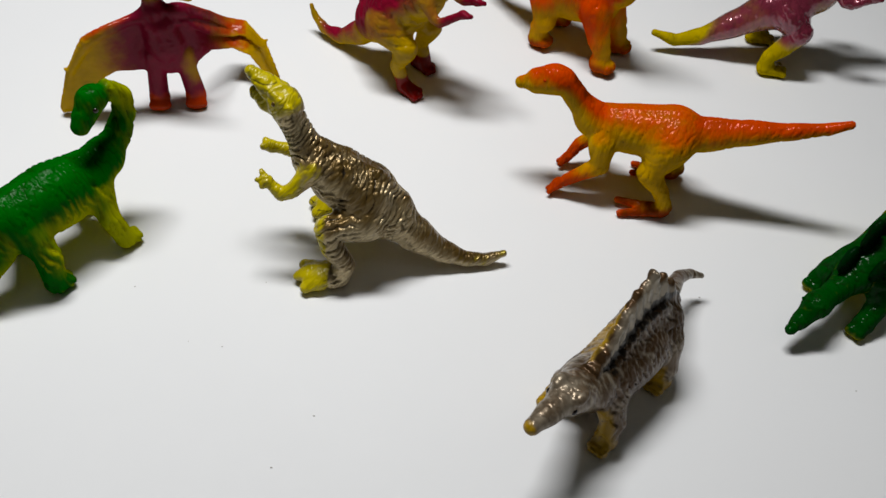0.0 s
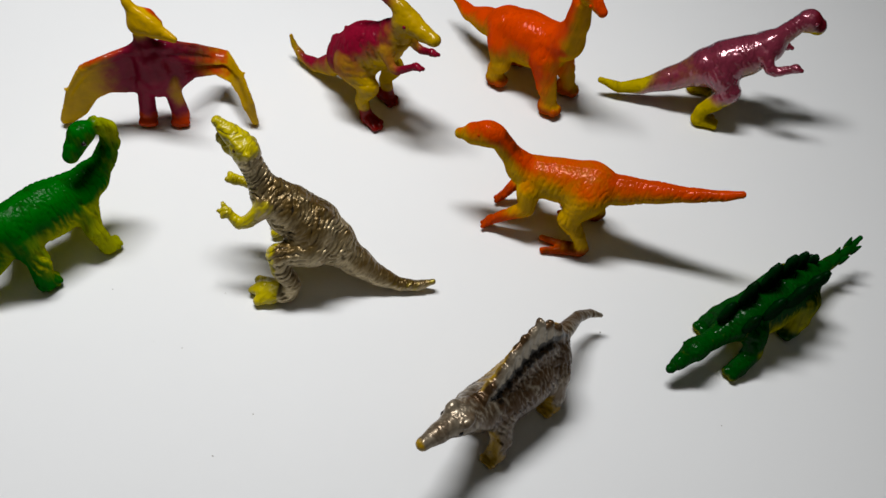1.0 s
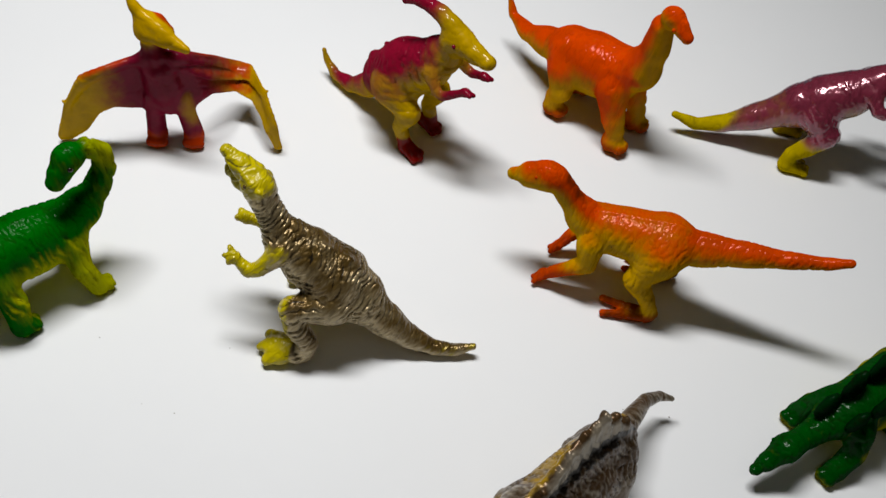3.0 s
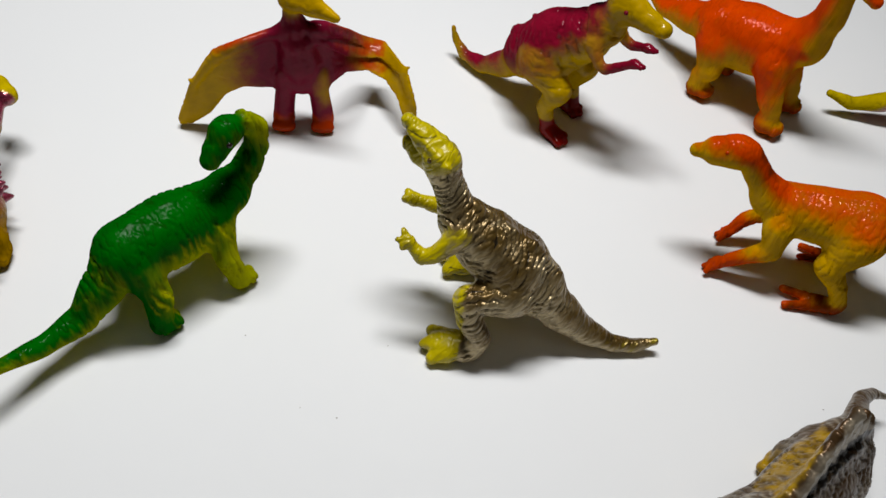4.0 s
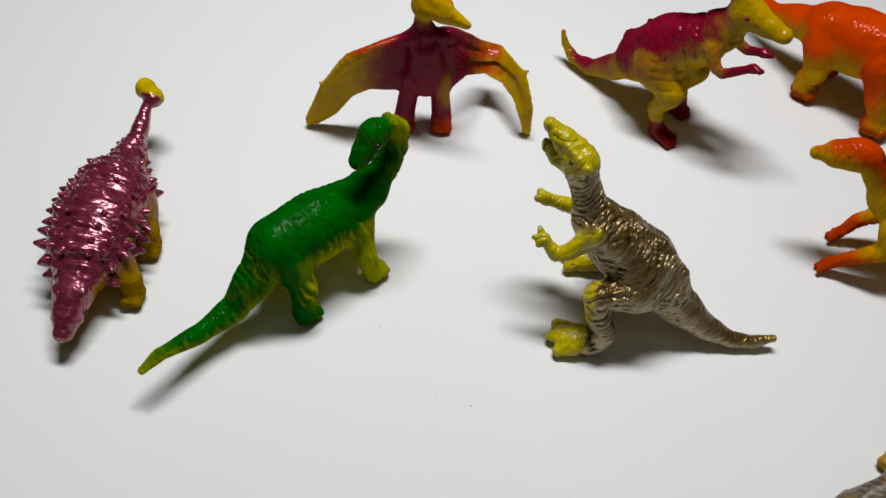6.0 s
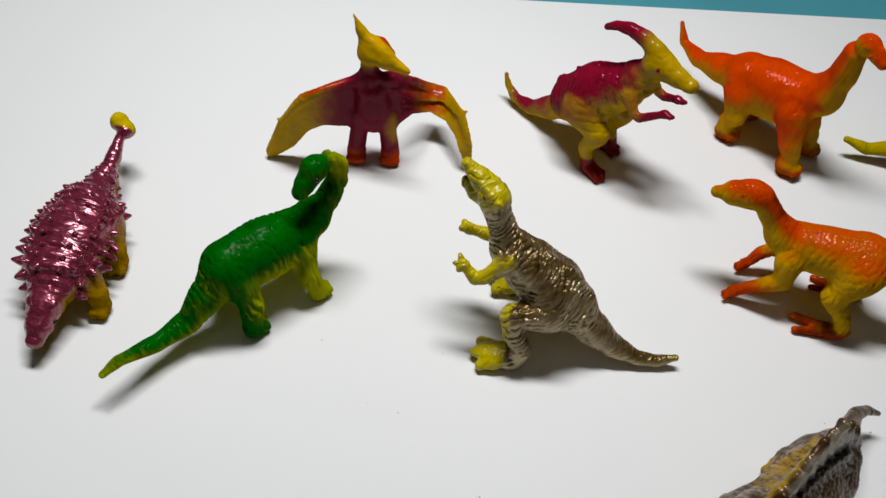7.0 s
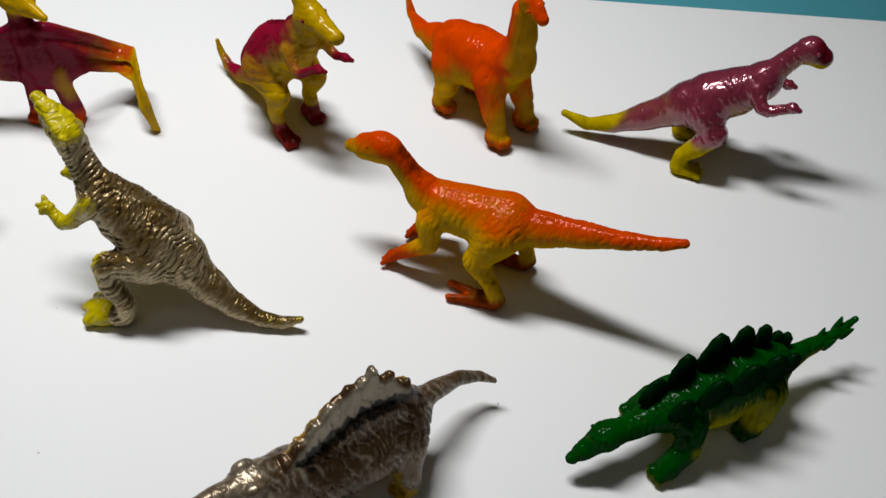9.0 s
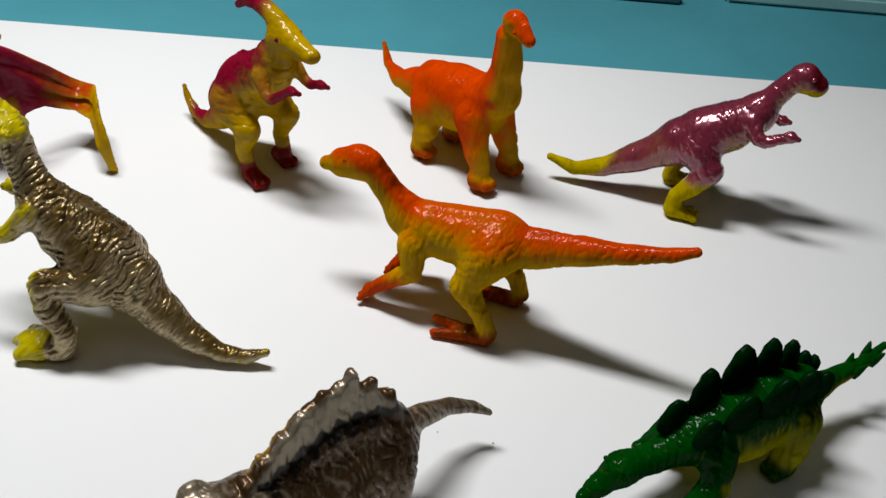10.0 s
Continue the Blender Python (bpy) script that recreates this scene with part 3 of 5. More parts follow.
        a = np.where(is_part(names, "body"), 0.5 * ramp01(n[:, 0] - n[:, 2], 0.5, 1.3) + 0.4 * ramp01(p[:, 0], 5, 9) * ramp01(n[:, 0], 0.3, 0.9), a)
        return a

    def ribs(p, width):
        """Folds across the spine on the back, sweeping lengthwise over the flanks."""
        back = ramp01(-0.67 * p[:, 0] + 0.74 * p[:, 2], 15.0, 17.5)
        across = creases(p, (0.80, 0.12, 0.60), 1.15, 3, width, 1.5, 0.36)
        along = np.maximum(creases(p, (0.30, 0.1, 1.0), 1.2, 13, width, 2.2, 0.40), 0.7 * creases(p, (0.85, 0, 0.55), 1.5, 33, width, 1.8, 0.58))
        return back * across + (1 - back) * along

    shin = lambda p, width: creases(p, (0.25, 0, 1), 1.3, 23, width, 0.9, 0.40)

    def push(p, n, label, parts):
        head = np.array([k == "head" for k in parts])[label]
        limb = np.array([k.startswith("arm") for k in parts])[label]
        leg = np.array([k.startswith("leg") for k in parts])[label]
        plump = 0.22 * (ridges(p @ np.array([[0.8, 0, -0.6], [0, 1, 0], [0.6, 0, 0.8]]), (0.45, 0.16, 0.14), 5) - 0.6)
        hide = plump - np.where(leg, 0.34 * shin(p, 0.5), 0.52 * ribs(p, 0.5))
        foot_part = leg & (p[:, 0] > 3) & (p[:, 2] < 5.5)
        hide = np.where(foot_part, 0.5 * (value_noise(p * 0.55, 41) - 0.5) - 0.25 * grooves(p, (0.3, 0.3, 0.3), 43, 0.35), hide)
        hide *= np.where(limb, 0.25, 1.0) * (1 - 0.85 * ramp01(-p[:, 0], 9, 17))
        knobs = 0.45 * (value_noise(p * 0.75, 31) - 0.5) - 0.18 * grooves(p, (0.35, 0.45, 0.45), 7, 0.3)
        spine = 0.85 * np.exp(-((p[:, 1] - 1.2) / 1.0) ** 2) * ramp01(n[:, 2], 0.3, 0.8) * ramp01(-p[:, 0], -6, 2)
        spine *= ramp01(p[:, 0], -24, -14)
        return np.where(head, knobs, hide) + spine * (0.55 + 0.45 * np.sin(3.4 * (p[:, 0] - p[:, 2])))

    # Near-black lines along the flank folds, leg creases and head grooves.
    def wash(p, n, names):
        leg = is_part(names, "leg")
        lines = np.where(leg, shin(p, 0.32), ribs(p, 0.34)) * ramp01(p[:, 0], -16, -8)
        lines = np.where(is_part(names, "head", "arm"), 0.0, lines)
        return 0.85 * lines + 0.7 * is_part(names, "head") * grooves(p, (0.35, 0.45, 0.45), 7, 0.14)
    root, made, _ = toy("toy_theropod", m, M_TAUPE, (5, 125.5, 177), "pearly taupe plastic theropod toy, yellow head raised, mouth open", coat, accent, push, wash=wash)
    eye(made["head"], 14.6, 0.05, 36.5, 0.5, M_TAUPE)
    eye(made["head"], 14.4, -4.85, 36.5, 0.5, M_TAUPE)


def green_sauropod():
    m = Mould(0.36)
    m.bone("tail", [(-8, -0.4, 15.9, 4.8), (-12.9, -0.9, 11.6, 3.7), (-18.0, -0.8, 6.2, 2.6), (-25.4, -1.6, 6.0, 1.8), (-33.4, -2.9, 9.0, 1.2), (-37.0, -3.5, 8.4, 0.75)], 1.5)
    m.bone("body", [(-7.5, -0.2, 16.0, 5.0), (0.5, 0, 16.4, 5.3), (8, 0, 15.6, 4.7), (12, 0, 17.0, 3.7)], 1.5, 1.08)
    m.bone("neck", [(12, 0, 17.0, 3.6), (16.2, 0, 20.2, 2.6), (19.0, 0.2, 24.4, 2.2), (19.2, 0.1, 28.4, 2.05), (16.8, -0.2, 31.6, 1.95)], 1.3)
    m.blob("body", (0.5, 0, 13.0), (10.5, 5.6, 4.8), 2.0)
    m.blob("head", (13.3, -0.7, 31.8), (3.1, 2.6, 2.6), 0.4)
    m.bone("head", [(13.0, -0.7, 31.4, 2.5), (10.6, -1.1, 29.2, 2.15), (9.4, -1.3, 27.9, 1.75)], 0.4)
    m.cut([(8.4, -3.4, 27.0, 0.4), (12.6, -3.2, 29.8, 0.35)], 0.3)
    m.cut([(8.4, 1.1, 27.0, 0.4), (12.6, 1.8, 29.8, 0.35)], 0.3)
    for s in (1, -1):
        m.blob("head", (13.0, -0.7 + 1.4 * s, 32.3), (0.9, 0.8, 0.7), 0.4)
        m.bone("hind_leg/" + str(s), [(-7.2, 3.2 * s, 14.2, 3.5), (-6.6, 6.2 * s, 8.6, 2.6), (-7.4, 6.8 * s, 2.6, 2.2)], 1.3)
        foot(m, "hind_leg/" + str(s), (-7.2, 6.8 * s, 1.6), [(-5.0, 6.2 * s, 1.1), (-5.2, 7.8 * s, 1.1)], 2.2, 1.2)
        m.bone("front_leg/" + str(s), [(7.4, 3.2 * s, 13.6, 3.1), (7.0, 6.2 * s, 8.0, 2.2), (8.2, 6.8 * s, 2.6, 2.0)], 1.3)
        foot(m, "front_leg/" + str(s), (8.6, 6.8 * s, 1.6), [(10.6, 6.2 * s, 1.2), (10.4, 7.8 * s, 1.2)], 2.1, 1.2)

    def coat(p, n, names):
        c = 0.56 + 0.5 * n[:, 2] + 0.08 * (p[:, 2] - 15)
        c = np.where(is_part(names, "tail"), 0.60 + 0.5 * n[:, 2] - 0.45 * ramp01(-p[:, 0], 26, 38), c)
        c = np.where(is_part(names, "neck"), 0.75 + 0.2 * n[:, 2] - 0.65 * ramp01(p[:, 0] + 0.4 * p[:, 2], 27.0, 33.0), c)
        c = np.where(is_part(names, "head"), 0.80 + 0.2 * n[:, 2] - 0.5 * ramp01(p[:, 0], 15, 17), c)
        c = np.where(is_part(names, "hind_leg"), 0.66 + 0.4 * ramp01(-p[:, 2], -6, -3) - 0.35 * n[:, 0], c)
        c = np.where(is_part(names, "front_leg"), 0.12 + 0.4 * ramp01(p[:, 2], 9, 14) - 0.2 * n[:, 0], c)
        return c
    folds = lambda p, n, width: creases(p, (1, 0, 0.15), 1.5, 5, width, 1.0, 0.40) * ramp01(-np.abs(n[:, 2]), -0.98, -0.75)

    def push(p, n, label, parts):
        quiet = np.array([k == "head" for k in parts])[label]
        hide = 0.10 * (ridges(p, (0.22, 0.16, 0.12), 3) - 0.6) - 0.38 * folds(p, n, 0.45) * ramp01(p[:, 0], -24, -12)
        hide += 0.30 * np.exp(-(p[:, 1] / 0.8) ** 2) * ramp01(n[:, 2], 0.5, 0.9) * (np.abs(p[:, 0]) < 11)
        return np.where(quiet, 0.08 * (value_noise(p * 0.8, 4) - 0.5), hide)
    root, made, _ = toy("toy_sauropod", m, M_GREEN, (-52, 119, 50), "green plastic long-necked toy dinosaur looking back over shoulder", coat, push=push, streaks=lambda p, n, names: 0.55 * folds(p, n, 0.6) * ramp01(-p[:, 2], -21, -15) * ~is_part(names, "head", "tail") + 0.15 * folds(p, n, 0.6) * is_part(names, "tail"),
                        wash=lambda p, n, names: 0.7 * folds(p, n, 0.16) * ~is_part(names, "head", "tail"))
    eye(made["head"], 12.2, -3.1, 31.9, 0.55)
    eye(made["head"], 12.4, 1.75, 31.9, 0.55)


def red_sauropod():
    m = Mould(0.36)
    m.bone("tail", [(-10, 0.4, 14.6, 5.8), (-17.0, 1.2, 12.6, 4.0), (-24.8, 3.2, 9.8, 2.3), (-31.2, 5.2, 10.6, 1.2), (-33.9, 6.0, 15.0, 0.6)], 1.5)
    m.bone("body", [(-10, 0, 15.0, 6.1), (-4.2, 0, 15.8, 7.1), (3.0, 0, 17.2, 6.4), (7.8, -0.3, 21.2, 4.8)], 1.6)
    m.blob("body", (-3.0, 0, 12.4), (10.0, 5.6, 4.6), 2.0)
    m.bone("neck", [(7.8, -0.3, 20.8, 4.7), (9.8, -1.5, 29.0, 3.4), (9.9, -2.6, 36.4, 2.7)], 1.5)
    m.blob("head", (11.6, -3.6, 40.3), (2.7, 2.1, 2.3), 0.9)
    m.bone("head", [(11.6, -3.6, 40.3, 2.2), (14.6, -4.3, 39.2, 1.7), (16.4, -4.7, 38.4, 1.35)], 0.9)
    m.blob("head", (14.6, -4.2, 40.6), (0.9, 0.9, 0.8), 0.6)
    m.cut([(18.8, -5.4, 37.6, 0.12), (13.2, -6.6, 38.2, 0.12)], 0.3)
    for s in (1, -1):
        m.blob("head", (12.2, -3.8 + 1.6 * s, 40.9), (0.8, 0.7, 0.6), 0.4)
        m.bone("hind_leg/" + str(s), [(-9.0, 4.0 * s, 12.6, 4.2), (-7.6, 5.4 * s, 7.0, 3.0), (-8.8, 5.6 * s, 4.6, 2.3), (-8.4, 5.6 * s, 2.4, 2.4)], 1.6)
        foot(m, "hind_leg/" + str(s), (-8.4, 5.6 * s, 1.6), [(-5.8, 4.8 * s, 1.3), (-5.6, 5.8 * s, 1.3), (-6.2, 6.8 * s, 1.3)], 2.5, 1.3)
        m.bone("front_leg/" + str(s), [(4.6, 4.2 * s, 15.0, 3.9), (7.6, 5.2 * s, 8.0, 2.9), (9.2, 5.2 * s, 5.0, 2.3), (9.4, 5.2 * s, 2.6, 2.4)], 1.6)
        foot(m, "front_leg/" + str(s), (9.6, 5.2 * s, 1.7), [(12.2, 4.2 * s, 1.3), (12.5, 5.2 * s, 1.3), (12.0, 6.4 * s, 1.3)], 2.7, 1.3)

    def coat(p, n, names):
        c = 0.42 + 0.5 * n[:, 2] + 0.08 * (p[:, 2] - 15) - 0.35 * ramp01(n[:, 0], 0.4, 1.0)
        c = np.where(is_part(names, "neck"), 0.55 - 0.85 * n[:, 0] + 0.2 * n[:, 2] - 0.10 * ramp01(p[:, 2], 26, 34), c)
        c = np.where(is_part(names, "head"), 0.45 + 0.7 * n[:, 2] + 0.35 * ramp01(p[:, 0], 13.5, 15), c)
        c = np.where(is_part(names, "tail"), 0.45 + 0.6 * n[:, 2], c)
        c = np.where(is_part(names, "hind_leg"), 0.15 + 0.65 * ramp01(p[:, 2], 9, 16) - 0.3 * n[:, 0], c)
        c = np.where(is_part(names, "front_leg"), 0.42 + 0.45 * ramp01(p[:, 2], 6, 15) - 0.3 * n[:, 0], c)
        return c
    accent = lambda p, n, names: np.where(is_part(names, "front_leg", "hind_leg"), 0.75 * ramp01(-p[:, 2], -6, -2), 0.0)
    folds = lambda p, n, width: creases(p, (1, 0, 0.1), 2.3, 5, width, 0.9, 0.52) * ramp01(-np.abs(n[:, 2]), -0.9, -0.6)

    def push(p, n, label, parts):
        quiet = np.array([k in ("head", "neck") for k in parts])[label]
        hide = 0.08 * (ridges(p, (0.16, 0.14, 0.10), 3) - 0.6) - 0.34 * folds(p, n, 0.38) * ramp01(p[:, 0], -18, -10)
        return np.where(quiet, 0.2, 1.0) * hide + 0.35 * np.exp(-(p[:, 1] / 0.9) ** 2) * ramp01(n[:, 2], 0.5, 0.9) * (p[:, 0] < 5)
    root, made, _ = toy("toy_sauropod", m, M_RED, (57, 196.5, -31), "red-orange plastic long-necked toy dinosaur with curled-up tail", coat, accent, push, wash=lambda p, n, names: 0.6 * folds(p, n, 0.14) * is_part(names, "body", "front_leg", "hind_leg"))
    eye(made["head"], 13.4, -5.95, 40.6, 0.45, M_RED)
    eye(made["head"], 13.4, -1.35, 40.6, 0.45, M_RED)


def crested_hadrosaur():
    m = Mould(0.36)
    m.bone("tail", [(-9.2, 0, 14.0, 5.2), (-14.8, 0, 7.4, 3.2), (-20.9, 0, 3.2, 2.0), (-26.3, 0, 3.0, 1.35), (-29.4, 0.2, 5.4, 0.9), (-30.6, 0.3, 8.2, 0.55)], 1.5)
    m.bone("body", [(-9.2, 0, 14.6, 6.0), (-3.9, 0, 20.2, 7.0), (1.8, 0, 25.2, 5.6), (5.0, 0, 29.4, 4.2)], 1.6)
    m.bone("neck", [(5.0, 0, 29.4, 4.0), (7.2, 0, 34.0, 3.2)], 1.3)
    m.bone("head", [(7.8, 0, 35.8, 3.2), (13.2, -0.1, 35.4, 2.3), (16.8, -0.2, 35.4, 1.5)], 1.0)
    m.blob("head", (16.4, -0.2, 35.0), (1.6, 1.7, 1.0), 1.0)
    m.cut([(18.6, -2.4, 34.3, 0.15), (11.6, -2.6, 33.9, 0.15)], 0.3)
    m.cut([(18.6, 2.2, 34.3, 0.15), (11.6, 2.6, 33.9, 0.15)], 0.3)
    m.bone("crest", [(10.2, 0, 36.4, 2.2), (7.0, 0, 38.4, 2.15), (3.6, 0, 39.9, 1.85), (-0.6, 0, 40.2, 1.5), (-4.0, 0, 39.2, 1.1), (-6.2, 0, 37.6, 0.8)], 1.4)
    for s, hand in ((1, (13.4, 4.8, 26.0)), (-1, (14.8, -4.0, 28.2))):
        key = "arm/" + str(s)
        m.bone(key, [(5.6, 4.2 * s, 27.6, 1.8), (8.4, 5.2 * s, 24.8, 1.15), (10.0, 5.2 * s, 24.4, 1.05), (*hand, 0.85)], 1.4)
        foot(m, key, hand, [(hand[0] + 1.8, hand[1] - 0.7, hand[2] + 0.5), (hand[0] + 1.8, hand[1] + 0.7, hand[2] - 0.2)], 0.85, 0.55)
        m.bone("leg/" + str(s), [(-4.6, 4.2 * s, 17.2, 5.0), (1.6, 5.4 * s, 13.4, 2.9), (-0.6, 5.2 * s, 7.4, 1.8), (1.0, 5.0 * s, 3.0, 1.6)], 1.6)
        x = 1.4 if s < 0 else -1.2
        foot(m, "leg/" + str(s), (x, 5.0 * s, 1.9), [(x + 4.0, 5.0 * s - 1.5, 1.2), (x + 4.6, 5.0 * s, 1.2), (x + 3.6, 5.0 * s + 1.4, 1.1)], 1.6, 0.95)

    def coat(p, n, names):
        c = 0.54 + 0.66 * n[:, 2] + 0.35 * ramp01(-p[:, 0] - 0.3 * p[:, 2], -6, 4) - 0.75 * ramp01(n[:, 0] - 0.6 * n[:, 2], 0.2, 0.9)
        c = np.where(is_part(names, "tail"), 0.50 + 0.5 * n[:, 2] - 0.4 * ramp01(-p[:, 0], 23, 30), c)
        c = np.where(is_part(names, "leg"), 0.10 + 0.45 * ramp01(p[:, 2] - 0.5 * p[:, 0], 13, 21), c)
        c = np.where(is_part(names, "arm"), 0.45 + 0.5 * ramp01(p[:, 0], 8, 12), c)
        c = np.where(is_part(names, "neck"), 0.5 - 0.5 * n[:, 0], c)
        c = np.where(is_part(names, "head"), 0.10 + 0.25 * ramp01(-p[:, 0], -9, -5), c)
        c = np.where(is_part(names, "crest"), 0.10 + 0.85 * ramp01(-p[:, 0], -8, 0), c)
        return c
    accent = lambda p, n, names: np.where(is_part(names, "leg"), 1.2 * ramp01(-p[:, 2], -6.0, -3.4), 0.0)

    def push(p, n, label, parts):
        knob = 0.7 * ramp01(value_noise(p * np.array([0.55, 0.3, 0.55]), 4), 0.62, 0.8) * np.exp(-(p[:, 1] / 1.2) ** 2) * ramp01(-p[:, 0], -4, 0)
        smooth = np.array([k.split("/")[0] in ("head", "crest", "arm", "neck") for k in parts])[label]
        limb = np.array([k.startswith(("leg", "tail")) for k in parts])[label]
        rib = creases(p, (0.85, 0, 0.5), 1.9, 3, 0.4, 0.8, 0.40) * ramp01(-np.abs(n[:, 2]), -0.95, -0.6)
        band = creases(p, (0.2, 0, 1), 1.7, 13, 0.35, 0.7, 0.50)
        hide = 0.06 * (ridges(p, (0.15, 0.2, 0.2), 3) - 0.6) - np.where(limb, 0.24 * band, 0.45 * rib)
        return np.where(smooth, 0.25, 1.0) * hide + np.where(smooth, 0, knob) * ramp01(p[:, 2], 15, 18)
    root, made, _ = toy("toy_hadrosaur", m, M_CRIMSON, (14, 179, -31), "crimson and yellow plastic crested duck-billed dinosaur toy standing upright", coat, accent, push, {"crest": "swept-back crimson head crest"})
    eye(made["head"], 9.6, -2.95, 36.6, 0.45, M_CRIMSON)
    eye(made["head"], 9.6, 2.95, 36.6, 0.45, M_CRIMSON)


def plum_theropod():
    m = Mould(0.36)
    m.bone("tail", [(2.5, 0, 15.4, 5.0), (-5.0, 0, 10.2, 3.6), (-12.9, 0, 5.4, 2.3), (-19.5, 0, 3.6, 1.6), (-25.6, 0, 5.6, 0.9)], 1.5)
    m.bone("body", [(2.5, 0, 15.6, 5.2), (6.2, 0, 18.0, 6.0), (11.4, 0, 21.2, 5.6), (16.0, 0, 25.2, 4.3)], 1.5)
    m.bone("neck", [(15.6, 0, 25.0, 3.9), (18.6, 0, 30.4, 2.6), (20.4, 0, 33.4, 2.4)], 1.3)
    m.blob("head", (22.8, 0.4, 35.0), (3.3, 2.9, 3.1), 0.7)
    m.bone("head", [(22.8, 0.4, 34.8, 2.8), (25.8, 0.4, 33.6, 2.4)], 0.7)
    m.cut([(29.0, -2.6, 31.8, 0.12), (23.4, -3.4, 32.2, 0.12)], 0.3)
    for s, hand in ((1, (23.2, 5.2, 22.0)), (-1, (22.4, -7.4, 25.0))):
        key = "arm/" + str(s)
        m.bone(key, [(14.8, 3.6 * s, 24.8, 2.0), (16.4, 6.4 * s, 22.8, 1.5), (18.0, 7.0 * s, 22.6, 1.35), (*hand, 1.1)], 1.0)
        foot(m, key, hand, [(hand[0] + 1.5, hand[1] - 0.8, hand[2] + 0.2), (hand[0] + 1.3, hand[1] + 0.8, hand[2] - 0.8)], 1.1, 0.65)
        m.bone("leg/" + str(s), [(6.0, 3.4 * s, 16.0, 4.6), (9.0, 6.4 * s, 13.0, 3.2), (6.4, 7.0 * s, 9.0, 2.4), (3.8, 6.8 * s, 5.4, 1.9), (3.6, 6.8 * s, 2.8, 1.8)], 1.2)
        foot(m, "leg/" + str(s), (3.8, 6.8 * s, 1.8), [(8.6, 6.8 * s - 1.6, 1.2), (9.0, 6.8 * s, 1.2), (8.2, 6.8 * s + 1.8, 1.2)], 1.8, 1.05)

    def coat(p, n, names):
        c = 0.75 + 0.55 * n[:, 2]
        c = np.where(is_part(names, "tail"), 0.75 - 1.6 * ramp01(-p[:, 0] + 4.0 * n[:, 2], 12, 20), c)
        c = np.where(is_part(names, "head"), 0.75 + 0.7 * n[:, 2] - 1.2 * ramp01(-p[:, 2], -34, -32), c)
        c = np.where(is_part(names, "leg"), ramp01(p[:, 2], 8.5, 13.5) + 0.2 * n[:, 2], c)
        c = np.where(is_part(names, "arm"), 0.9, c)
        return c
    accent = lambda p, n, names: np.where(is_part(names, "head", "arm"), 0.6 * ramp01(p[:, 0], 21, 24) * ramp01(n[:, 2], -0.6, 0.0), 0.0)
    def push(p, n, label, parts):
        head = np.array([k == "head" for k in parts])[label]
        fold = 0.24 * creases(p, (0.7, 0, 0.7), 1.8, 3, 0.38, 0.9, 0.52) * ramp01(p[:, 0], -4, 4)
        return np.where(head, 0.35 * (value_noise(p * 0.6, 9) - 0.5), 0.06 * (ridges(p, (0.18, 0.15, 0.15), 3) - 0.6) - fold)
    root, made, _ = toy("toy_theropod", m, M_PLUM, (103, 198, 1), "plum purple plastic theropod toy with yellow tail tip and feet", coat, accent, push)
    eye(made["head"], 24.0, -2.2, 36.2, 0.5, M_PLUM)
    eye(made["head"], 24.0, 3.0, 36.2, 0.5, M_PLUM)


